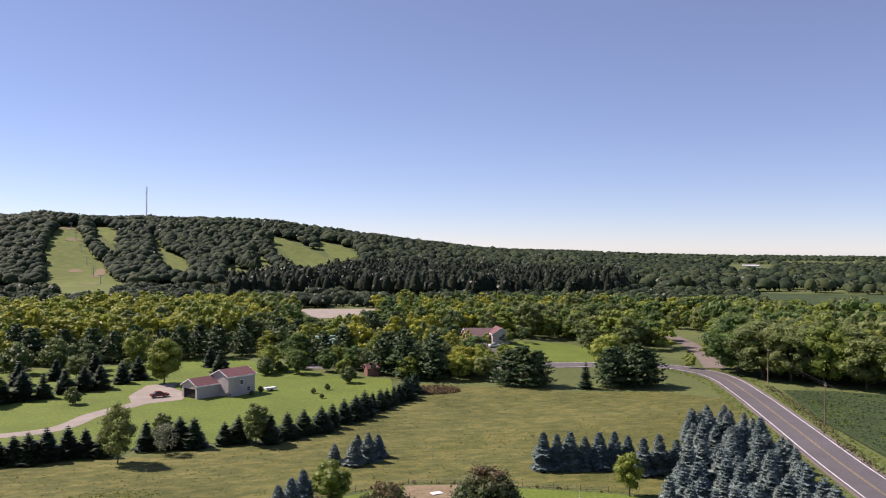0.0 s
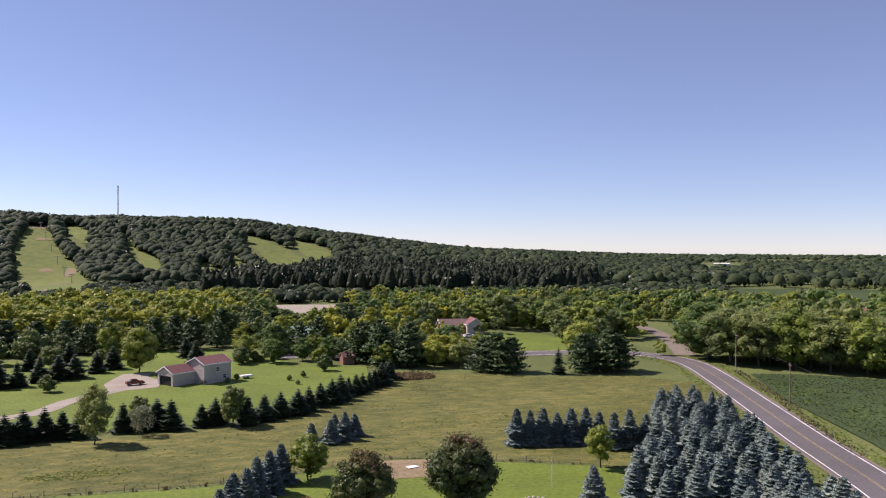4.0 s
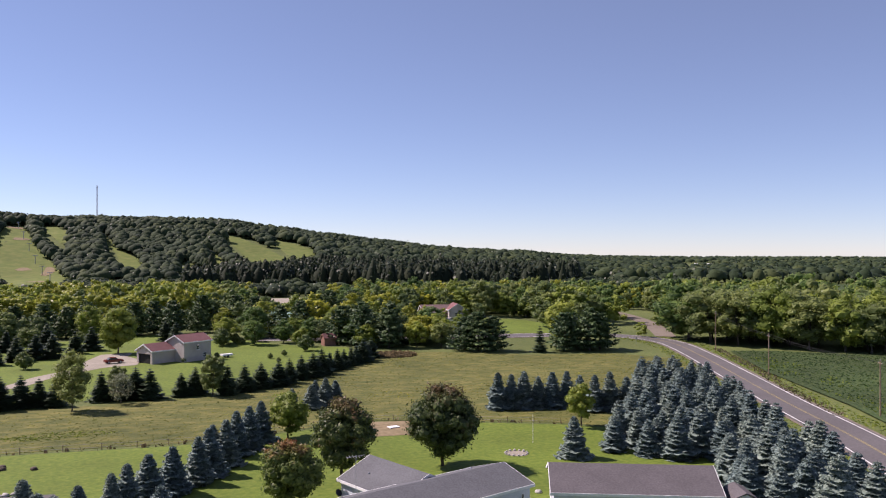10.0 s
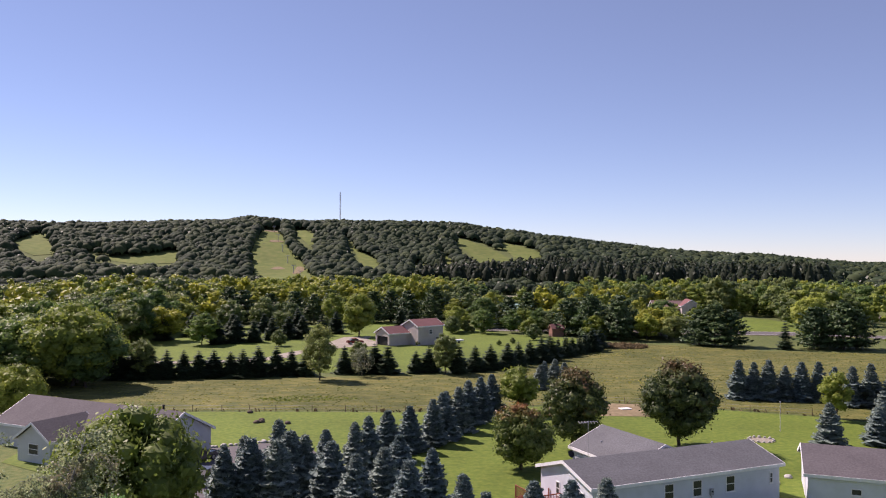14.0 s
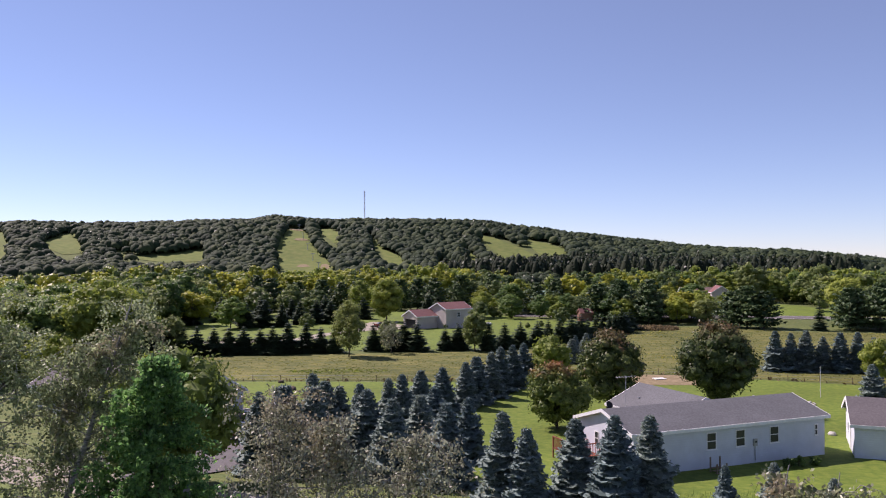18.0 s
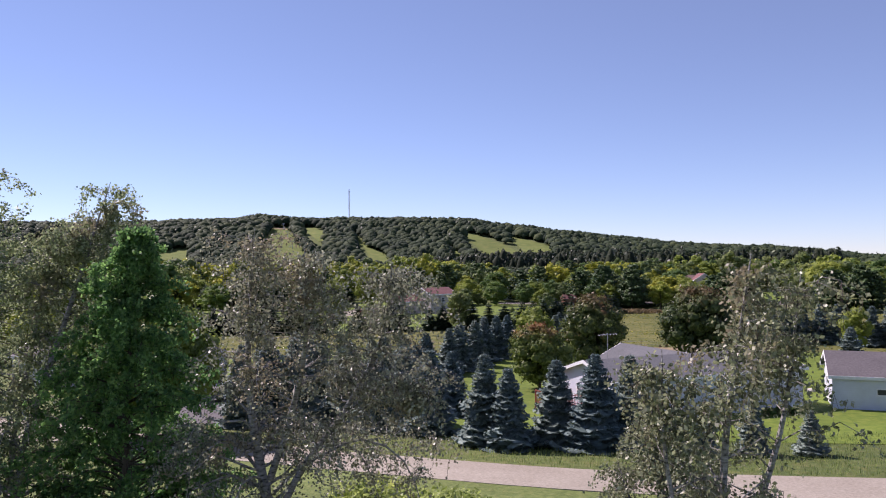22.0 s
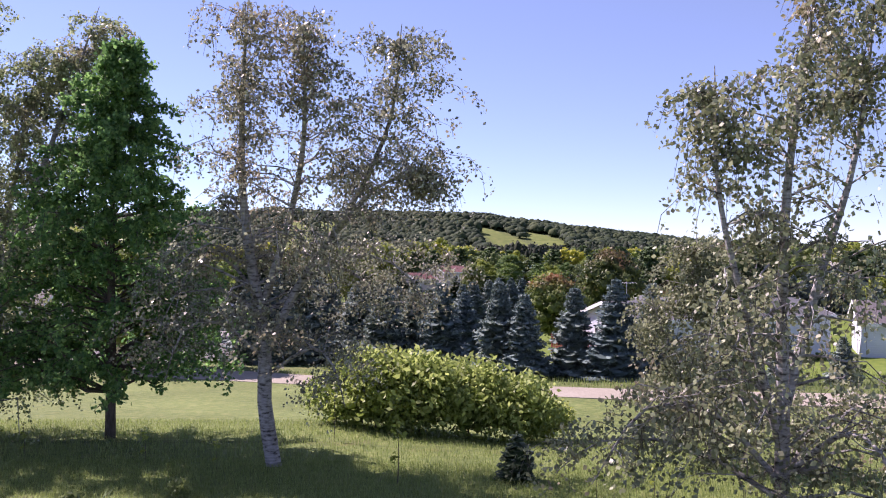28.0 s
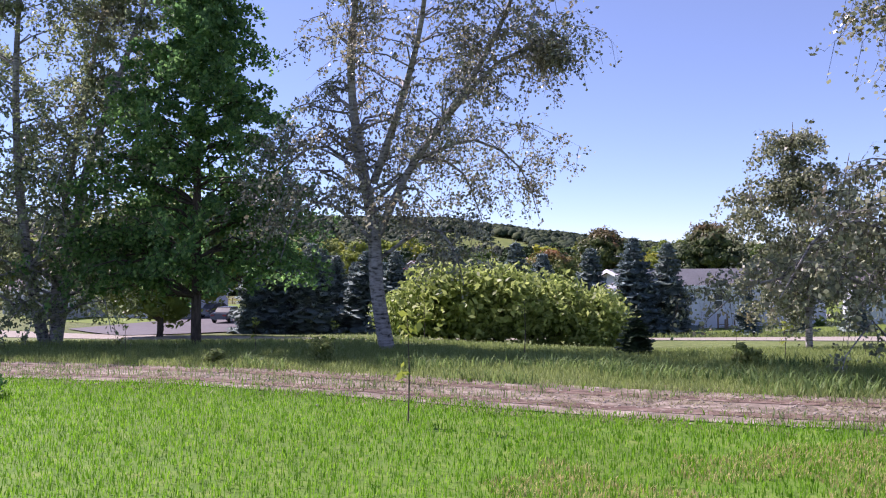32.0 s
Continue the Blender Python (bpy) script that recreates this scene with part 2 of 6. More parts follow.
M["wood_conifer"] = woods_material("pine_woods", [(0.0, (0.013, 0.0202, 0.0101)), (1.0, (0.0288, 0.036, 0.0173))])
M["wood_gold"] = woods_material("golden_woods", [(0.0, (0.08, 0.1, 0.02)), (0.5, (0.15, 0.16, 0.03)), (1.0, (0.24, 0.215, 0.035))])
M["wood_mid"] = woods_material("valley_woods", [(0.0, (0.0425, 0.068, 0.017)), (0.35, (0.068, 0.0978, 0.0255)), (0.6, (0.111, 0.132, 0.0289)), (0.8, (0.187, 0.183, 0.034)), (1.0, (0.238, 0.212, 0.0382))])


def siding(name, colour, pitch=0.2):
    m, t, b = nodes_of(name)
    g = t.nodes.new("ShaderNodeNewGeometry")
    s = t.nodes.new("ShaderNodeSeparateXYZ")
    t.links.new(g.outputs["Position"], s.inputs[0])
    mu = t.nodes.new("ShaderNodeMath")
    mu.operation = "DIVIDE"
    mu.inputs[1].default_value = pitch
    t.links.new(s.outputs[2], mu.inputs[0])
    fr = t.nodes.new("ShaderNodeMath")
    fr.operation = "FRACT"
    t.links.new(mu.outputs[0], fr.inputs[0])
    n = noise_of(t, 0.8, 5)
    r = ramp(t, [(0.3, tuple(c * 0.86 for c in colour)), (0.7, colour)])
    t.links.new(n.outputs[0], r.inputs[0])
    t.links.new(r.outputs[0], b.inputs["Base Color"])
    b.inputs["Roughness"].default_value = 0.55
    bump_on(t, b, fr.outputs[0], 0.6, 0.02)
    return m


def shingles(name, a, c):
    return surface(name, [(0.3, a), (0.7, c)], 5.0, 0.95, 0.4, (1, 1, 1), 0.25, 0.6, 0.02, stretch=(1, 1, 3))


M["siding"] = siding("white_siding", (0.63, 0.66, 0.73))
M["siding_tan"] = siding("grey_tan_siding", (0.5, 0.44, 0.41))
M["siding_grey"] = siding("pale_grey_siding", (0.55, 0.56, 0.58))
M["trim"] = surface("white_trim", [(0.3, (0.7, 0.7, 0.7)), (0.7, (0.82, 0.82, 0.82))], 3.0, 0.5, bump=0.0, wear=0.1)
M["shingle"] = shingles("grey_shingles", (0.09, 0.093, 0.1), (0.148, 0.152, 0.163))
M["shingle_dark"] = shingles("dark_shingles", (0.085, 0.077, 0.082), (0.14, 0.127, 0.133))
M["shingle_red"] = shingles("red_shingles", (0.155, 0.07, 0.072), (0.225, 0.11, 0.108))
M["roof_green"] = surface("green_metal_roof", [(0.3, (0.2, 0.34, 0.3)), (0.7, (0.27, 0.42, 0.37))], 1.0, 0.5, bump=0.1)
M["deck"] = surface("red_stained_wood", [(0.3, (0.2, 0.06, 0.04)), (0.7, (0.32, 0.1, 0.065))], 8.0, 0.8, stretch=(1, 1, 0.3))
M["wood"] = surface("weathered_wood", [(0.3, (0.16, 0.11, 0.075)), (0.7, (0.3, 0.23, 0.17))], 10.0, 0.9, stretch=(1, 1, 0.2))
M["brown"] = surface("brown_boards", [(0.3, (0.2, 0.1, 0.075)), (0.7, (0.3, 0.16, 0.12))], 6.0, 0.85)
M["concrete"] = surface("concrete", [(0.3, (0.36, 0.35, 0.33)), (0.7, (0.52, 0.5, 0.47))], 4.0, 0.9)
M["steel"] = surface("galvanised_steel", [(0.3, (0.35, 0.36, 0.38)), (0.7, (0.5, 0.5, 0.52))], 6.0, 0.5, metal=0.6)
M["black"] = surface("black_rubber", [(0.3, (0.012, 0.012, 0.012)), (0.7, (0.03, 0.03, 0.03))], 9.0, 0.7)
M["white"] = surface("white_paint", [(0.3, (0.72, 0.72, 0.72)), (0.7, (0.82, 0.82, 0.82))], 3.0, 0.45, bump=0.0, wear=0.08)
M["red_paint"] = surface("dark_red_car_paint", [(0.3, (0.16, 0.02, 0.02)), (0.7, (0.2, 0.03, 0.03))], 2.0, 0.25, bump=0.0, wear=0.1, spec=0.6)
M["grey_paint"] = surface("dark_grey_car_paint", [(0.3, (0.05, 0.055, 0.065)), (0.7, (0.07, 0.075, 0.085))], 2.0, 0.25, bump=0.0, wear=0.1, spec=0.6)


def glass():
    m, t, b = nodes_of("window_glass")
    n = noise_of(t, 2.0, 2)
    r = ramp(t, [(0.3, (0.015, 0.018, 0.02)), (0.7, (0.035, 0.04, 0.045))])
    t.links.new(n.outputs[0], r.inputs[0])
    t.links.new(r.outputs[0], b.inputs["Base Color"])
    b.inputs["Roughness"].default_value = 0.32
    b.inputs["Specular IOR Level"].default_value = 0.5
    return m


M["glass"] = glass()

# ---- building helpers ----
PLAIN = -3.3
rng = np.random.default_rng(7)


def mesh_of(name, groups):
    """A mesh from arrays of shape (faces, corners, 3), each face with its own corners."""
    groups = [np.asarray(g, float) for g in groups if len(g)]
    me = bpy.data.meshes.new(name)
    co = np.concatenate([g.reshape(-1, 3) for g in groups])
    sizes = np.concatenate([np.full(len(g), g.shape[1]) for g in groups])
    starts = np.concatenate([[0], np.cumsum(sizes)[:-1]])
    me.vertices.add(len(co))
    me.vertices.foreach_set("co", co.ravel())
    me.loops.add(len(co))
    me.loops.foreach_set("vertex_index", np.arange(len(co), dtype=np.int32))
    me.polygons.add(len(sizes))
    me.polygons.foreach_set("loop_start", starts.astype(np.int32))
    me.update(calc_edges=True)
    return me


def mesh_shared(name, verts, faces):
    me = bpy.data.meshes.new(name)
    me.from_pydata([tuple(v) for v in verts], [], [tuple(f) for f in faces])
    me.update()
    return me


def put(name, me, material, parent=None, label="", smooth=False):
    if not me.materials:
        me.materials.append(material)
    if smooth:
        me.polygons.foreach_set("use_smooth", np.ones(len(me.polygons), bool))
    ob = new(name, me)
    if parent:
        ob.parent = parent
    if label:
        tagged(ob, label)
    return ob


def part(name, bm, material, parent, label="", smooth=False):
    me = bpy.data.meshes.new(name)
    bm.to_mesh(me)
    bm.free()
    return put(name, me, material, parent, label, smooth)


def thing(name, m, label, category, group="", kind=""):
    ob = new(name)
    ob.matrix_basis = m
    ob.empty_display_size = 0.3
    return tagged(ob, label, category, group, kind)


def box(x0, x1, y0, y1, z0, z1, bevel=0.0, bm=None):
    own = bm or bmesh.new()
    r = bmesh.ops.create_cube(own, size=1.0, matrix=Matrix.LocRotScale(((x0 + x1) / 2, (y0 + y1) / 2, (z0 + z1) / 2), None, (x1 - x0, y1 - y0, z1 - z0)))
    if bevel:
        es = {e for v in r["verts"] for e in v.link_edges}
        bmesh.ops.bevel(own, geom=list(es), offset=bevel, segments=2, affect="EDGES", profile=0.6)
    return own


def prism(profile, axis, a, b):
    """A solid whose outline (two coordinates a corner) is drawn out along x (axis 0) or y (axis 1) from a to b."""
    bm = bmesh.new()
    def at(p, d):
        return (d, p[0], p[1]) if axis == 0 else (p[0], d, p[1])
    v0 = [bm.verts.new(at(p, a)) for p in profile]
    v1 = [bm.verts.new(at(p, b)) for p in profile]
    bm.faces.new(v0)
    bm.faces.new(v1)
    n = len(profile)
    for i in range(n):
        bm.faces.new((v0[i], v0[(i + 1) % n], v1[(i + 1) % n], v1[i]))
    bmesh.ops.recalc_face_normals(bm, faces=bm.faces)
    return bm


def rod(points, radii, sides=7, bm=None):
    """A round bar through points, with its own radius at each."""
    own = bm or bmesh.new()
    rings = []
    for i, (p, r) in enumerate(zip(points, radii)):
        p = Vector(p)
        d = Vector(points[min(i + 1, len(points) - 1)]) - Vector(points[max(i - 1, 0)])
        q = d.to_track_quat("Z", "Y")
        rings.append([own.verts.new(p + q @ Vector((r * math.cos(2 * math.pi * k / sides), r * math.sin(2 * math.pi * k / sides), 0))) for k in range(sides)])
    for a, b in zip(rings, rings[1:]):
        for k in range(sides):
            own.faces.new((a[k], a[(k + 1) % sides], b[(k + 1) % sides], b[k]))
    own.faces.new(rings[0][::-1])
    own.faces.new(rings[-1])
    return own


# ---- ground ----
CREST_AZ = [-60, -40, -29, -26, -23, -19, -15.5, -13.5, -10, -8, -5, -1, 2, 4.3, 6.2, 8.1, 10.1, 12.1, 14.1, 16, 18, 20, 24, 30, 36]
CREST_Z = [47.0, 49.0, 53.0, 59.0, 58.0, 62.0, 64.0, 67.0, 71.0, 67.0, 69.0, 68.0, 66.5, 62.9, 56.6, 52.7, 47.0, 42.3, 36.6, 31.7, 26.0, 23.0, 19.0, 5.0, 0]


BANK_Y = [10, 14, 20, 24, 28, 36, 45, 54, 66, 76]
BANK_Z = [0.22, 0.2, 0.08, -0.06, -0.45, -1.2, -2.0, -2.7, -3.22, -3.3]


def bank(y):
    return np.interp(np.asarray(y, float), BANK_Y, BANK_Z)


def ground_z(x, y):
    x, y = np.asarray(x, float), np.asarray(y, float)
    r, az = np.hypot(x, y), np.degrees(np.arctan2(x, y))
    s = np.clip((r - 820) / 430, 0, 1)
    hill = np.interp(az, CREST_AZ, CREST_Z) * s * s * (3 - 2 * s) * (y > 0)
    knoll = 3.2 * np.exp(-((x - 100) ** 2 + (y - 292) ** 2) / (2 * 26.0 ** 2))
    dip = -0.62 * np.clip((x - 0.5) / 6, 0, 1) * np.exp(-((y - 29) / 7.5) ** 2)
    return bank(y) + dip + hill + knoll


gx = np.concatenate([np.arange(-4800, -720, 240), np.arange(-720, -60, 20), np.arange(-60, 60, 2.0), np.arange(60, 720, 20), np.arange(720, 4801, 240)])
gy = np.concatenate([np.arange(-600, -20, 58), np.arange(-20, 70, 1.5), np.arange(70, 790, 15), np.arange(790, 1330, 15), np.arange(1330, 4960, 200)])
XX, YY = np.meshgrid(gx, gy)
ZZ = ground_z(XX, YY)
n = len(gx)
idx = np.arange(len(gx) * len(gy)).reshape(len(gy), n)
quad = np.stack([idx[:-1, :-1], idx[:-1, 1:], idx[1:, 1:], idx[1:, :-1]], -1).reshape(-1, 4)
ground = put("ground", mesh_shared("ground", np.stack([XX, YY, ZZ], -1).reshape(-1, 3), quad), M["ground"], smooth=True)
tagged(ground, "rough grassland of a wide valley rising to a ski hill", "ground", kind="structure")


def patch(name, outline, material, label, lift=0.04, category="ground", cell=3.0):
    """A piece of ground cover with its own outline, laid on the ground in a fine net."""
    bm = bmesh.new()
    bm.faces.new([bm.verts.new((x, y, 0)) for x, y in outline])
    bmesh.ops.triangulate(bm, faces=bm.faces)
    xs = [p[0] for p in outline]
    ys = [p[1] for p in outline]
    for ax, lo, hi in ((0, min(xs), max(xs)), (1, min(ys), max(ys))):
        k = lo + cell
        while k < hi:
            co, no = [0, 0, 0], [0, 0, 0]
            co[ax], no[ax] = k, 1
            bmesh.ops.bisect_plane(bm, geom=bm.verts[:] + bm.edges[:] + bm.faces[:], plane_co=co, plane_no=no)
            k += cell
    for v in bm.verts:
        v.co.z = float(ground_z(v.co.x, v.co.y)) + lift
    bmesh.ops.recalc_face_normals(bm, faces=bm.faces)
    if sum(f.normal.z for f in bm.faces) < 0:
        bmesh.ops.reverse_faces(bm, faces=bm.faces)
    ob = part(name, bm, material, None, smooth=True)
    return tagged(ob, label, category, kind="structure")


def curve_points(points, step=2.5):
    """A smooth line through points (Catmull-Rom)."""
    p = [np.array(q, float) for q in points]
    p = [2 * p[0] - p[1], *p, 2 * p[-1] - p[-2]]
    out = []
    for a, b, c, d in zip(p, p[1:], p[2:], p[3:]):
        k = max(2, int(np.linalg.norm(c - b) / step))
        for t in np.arange(k) / k:
            out.append(0.5 * (2 * b + (c - a) * t + (2 * a - 5 * b + 4 * c - d) * t * t + (3 * b - a - 3 * c + d) * t ** 3))
    return np.array(out + [p[-2]])


def ribbon(name, points, left, right, material, lift, label="", category="road", parent=None, thick=0.0):
    """A strip along a line, from left to right metres off it, laid on the ground."""
    c = curve_points(points)
    d = np.gradient(c, axis=0)
    d /= np.linalg.norm(d, axis=1)[:, None]
    nrm = np.stack([d[:, 1], -d[:, 0]], 1)
    a, b = c + nrm * left, c + nrm * right
    va = np.column_stack([a, ground_z(a[:, 0], a[:, 1]) + lift])
    vb = np.column_stack([b, ground_z(b[:, 0], b[:, 1]) + lift])
    faces = np.stack([va[:-1], vb[:-1], vb[1:], va[1:]], 1)
    groups = [faces]
    if thick:
        drop = np.array([0, 0, thick])
        groups += [np.stack([v[:-1], v[:-1] - drop, v[1:] - drop, v[1:]], 1) for v in (va, vb)]
    ob = put(name, mesh_of(name, groups), material, parent)
    if label:
        tagged(ob, label, category, kind="structure")
    return ob


ROAD = [(62, 10), (80, 50), (97, 85), (110.5, 118), (123, 147), (137, 180), (146.5, 206), (147, 222), (139, 234), (122, 238), (98, 240), (66, 246), (30, 256)]
road = ribbon("road", ROAD, -4.3, 4.3, M["asphalt"], 0.1, "two-lane asphalt country road curving between fields", thick=0.15)
shoulder = ribbon("road_shoulder", ROAD, -4.9, 4.9, M["dirt_road"], 0.06, "gravel shoulder along the asphalt road")
for name, off, w, mat, lb in (("edge_line", -3.75, 0.13, "white_line", ""), ("edge_line", 3.75, 0.13, "white_line", ""), ("centre_line", -0.13, 0.06, "yellow", "yellow paint"), ("centre_line", 0.13, 0.06, "yellow", "yellow paint")):
    ribbon(name, ROAD, off - w, off + w, M[mat], 0.115, parent=road)

GRAVEL = [(-90, 98), (-50, 78), (-30, 66), (-13, 57), (0, 49.5), (12, 43), (24, 39.5), (45, 35), (66, 27)]
ribbon("gravel_road", GRAVEL, -3.0, 3.0, M["gravel"], 0.05, "pale gravel road below the birch bank", thick=0.2)
TRACK = [(-30, 24.5), (-18, 20.5), (-8, 16.6), (-3, 14.8), (1.6, 12.2), (5, 10.6), (12, 8.6), (30, 4)]
ribbon("sandy_track", TRACK, -1.35, 1.15, M["sand"], 0.03, "worn sandy two-wheel track with dead grass", thick=0.2)
M["rut"] = surface("damp_brown_dirt", [(0.3, (0.07, 0.045, 0.035)), (0.5, (0.15, 0.105, 0.08)), (0.7, (0.27, 0.21, 0.165))], 5.0, 0.95, 0.7, (0.9, 0.8, 0.7), 0.5, 0.8, 0.04)
for a, b in ((-0.85, -0.45), (0.35, 0.7)):
    tagged(ribbon("wheel_rut", TRACK, a, b, M["rut"], 0.036), "darker brown wheel rut in the sandy track", "track", kind="structure")
patch("lawn_near", [(-30, 23.4), (-18, 19.6), (-8, 15.9), (-3, 14.1), (1.4, 11.5), (4.7, 9.9), (12, 7.9), (30, 3), (30, -12), (-30, -12)], M["lawn_seeded"], "bright green seeded lawn in front of the track", 0.012, cell=1.5)
patch("bank_grass", [(-34, 26.5), (-18, 21.8), (-8, 18), (-3, 16.3), (1.8, 13.6), (5.4, 12), (12.4, 10), (34, 5), (44, 30), (24, 36.2), (12, 39.6), (0, 46), (-13, 53.6), (-30, 62.5), (-50, 74)], M["bank_grass"], "tall pale green grass on the bank below the trees", 0.02, cell=2.5)
patch("meadow", [(-60, 119), (-15, 118.5), (5, 117.5), (17, 120), (34, 125), (51, 119), (63, 113.6), (80, 101), (95, 100), (104, 122), (118, 152), (128, 176), (118, 190), (93, 196), (80, 205), (58, 216), (49, 193), (38, 180), (30, 168), (22, 160), (10, 155), (-20, 151), (-60, 146)], M["meadow"], "tall olive meadow with yellow goldenrod", cell=12)
patch("lawn_house", [(-42, 117.5), (-15, 117), (5, 116), (17, 118.5), (34, 123.5), (51, 117.5), (63, 112), (80, 99), (74, 80), (60, 60), (42, 52), (24, 56), (4, 62), (-18, 72), (-40, 88)], M["lawn"], "mown lawn behind the white house", cell=12)
patch("lawn_far", [(-90, 158), (-45, 154), (-8, 158), (10, 160), (22, 166), (34, 182), (48, 204), (52, 226), (34, 240), (22, 262), (4, 285), (-30, 268), (-70, 262), (-100, 240)], M["lawn"], "mown lawn round the red-roofed house", cell=12)
patch("crop_field", [(132, 148), (149.5, 184), (161, 180), (184, 160), (260, 90), (300, 40), (230, -10), (100, 20), (90, 48), (102, 76), (118, 110)], M["crop"], "dark green soybean field beside the road", 0.3, cell=15)
patch("lawn_corner", [(84, 246), (98, 244), (122, 242), (136, 242), (140, 258), (132, 284), (112, 284), (92, 272), (80, 262)], M["lawn"], "mown lawn beside the corner pines", cell=12)
FAR_FIELD = [(330, 430), (400, 540), (455, 611), (500, 580), (590, 540), (480, 430)]
patch("crop_field_far", FAR_FIELD, M["crop"], "far green field among the woods", 0.3, cell=30)
ribbon("side_drive", [(156, 224), (170, 252), (186, 290), (196, 330), (200, 380)], -3.4, 3.4, M["dirt_road"], 0.07, "brown gravel side road into the woods")
DRIVE = [(-110, 168), (-60, 172), (-30, 177), (-22, 192), (-15, 202), (-9, 210), (-6, 214)]
ribbon("driveway", DRIVE, -2.2, 2.2, M["gravel"], 0.07, "pale gravel driveway to the red-roofed house")
patch("drive_court", [(-15, 202), (-4, 206), (-3, 215), (-7, 224), (-6, 232), (-14, 230), (-17, 214)], M["gravel"], "gravel turning court before the garage", 0.08, cell=8)
patch("asphalt_drive", [(-28, 72), (-22, 84), (-19.4, 93.6), (-13.2, 96.5), (-8, 96), (-3, 84), (-9, 70), (-20, 62)], M["asphalt"], "asphalt driveway of the dark-roofed house", 0.09, cell=6)
patch("sand_patch", [(31, 113), (44, 112), (47, 121), (33, 123.5)], M["tan_dirt"], "bare sandy ground with a white slab", 0.07, cell=6)

patch("lodge_parking", [(52, 430), (76, 426), (96, 488), (50, 492)], M["gravel"], "pale gravel parking ground among the valley trees", 0.1, cell=12)
patch("woodland_clearing", [(106, 560), (126, 562), (150, 745), (122, 748)], M["dirt_road"], "pale bare clearing at the foot of the hill", 0.1, cell=24)
# ski runs
RUNS = {
    "ski_run_main": [(-199, 1124), (-192, 1009), (-174, 910), (-146, 824), (-110, 647), (-72, 640), (-83, 823), (-109, 921), (-137, 998), (-157, 1064), (-175, 1146)],
    "ski_run_upper": [(-163, 1158), (-142, 1159), (-120, 1103), (-114, 1055), (-124, 1048), (-140, 1093)],
    "ski_run_centre": [(-83, 1073), (-68, 1060), (-55, 1014), (-34, 975), (-24, 925), (-47, 924), (-61, 1006)],
    "ski_run_low": [(13, 956), (33, 919), (51, 901), (35, 809), (19, 777), (5, 894)],
}
RUNS["ski_run_strip"] = [(38, 1072), (55, 981), (70, 885), (58, 878), (49, 971)]
RUNS["ski_run_east"] = [(61, 1121), (83, 1111), (115, 1056), (136, 979), (114, 948), (101, 905), (93, 936), (83, 1003), (70, 1078)]
RUNS["ski_run_far_east"] = [(124, 1128), (157, 1096), (183, 1045), (146, 986), (136, 1016)]
RUNS["ski_run_outer"] = [(-660, 1090), (-553, 1063), (-477, 936), (-446, 835), (-520, 814)]
RUNS["ski_run_west"] = [(-474, 1085), (-421, 983), (-393, 938), (-412, 919), (-459, 961)]
RUNS["ski_run_meadow"] = [(-402, 964), (-363, 942), (-320, 934), (-270, 987), (-254, 927), (-292, 907), (-350, 925)]
for nm, poly in RUNS.items():
    patch(nm, poly, M["run"], "grassy ski run cut through the wooded hill", 0.4, cell=30)
for cx, cy, w, d in ((-168, 1060, 9, 7), (-142, 915, 7, 8), (-118, 905, 5, 30), (-117, 830, 9, 9), (-185, 1128, 12, 6)):
    ring = [(cx + w * math.cos(k) * (1 + 0.25 * math.sin(3 * k + cx)), cy + d * math.sin(k) * (1 + 0.2 * math.cos(2 * k + cy))) for k in np.arange(0, 6.28, 0.42)]
    patch("worn_ground", ring, M["tan_dirt"], "bare brown worn ground on the ski run", 0.6, cell=20)


def inside(poly, x, y):
    hit = False
    for (a, b), (c, d) in zip(poly, poly[1:] + poly[:1]):
        if (b > y) != (d > y) and x < (c - a) * (y - b) / (d - b) + a:
            hit = not hit
    return hit

# ---- trees ----
def unit(v):
    return v / np.maximum(np.linalg.norm(v, axis=-1, keepdims=True), 1e-9)


def blob():
    bm = bmesh.new()
    bmesh.ops.create_icosphere(bm, subdivisions=1, radius=1.0)
    f = np.array([[tuple(v.co) for v in face.verts] for face in bm.faces])
    bm.free()
    return f


BLOB = blob()


def leaf_cards(centres, normals, size, r, jitter=0.6, shape=(0.5, 1.0)):
    """A kite-shaped leaf at each centre, facing roughly along its normal."""
    k = len(centres)
    nrm = unit(normals + r.normal(0, jitter, (k, 3)))
    a = unit(np.cross(nrm, unit(r.normal(0, 1, (k, 3)))))
    b = np.cross(nrm, a)
    s = (size * r.uniform(0.6, 1.3, k))[:, None]
    w, l = shape
    return np.stack([centres - a * s * l * 0.5, centres + b * s * w * 0.5 - a * s * 0.05, centres + a * s * l * 0.5, centres - b * s * w * 0.5 - a * s * 0.05], 1)


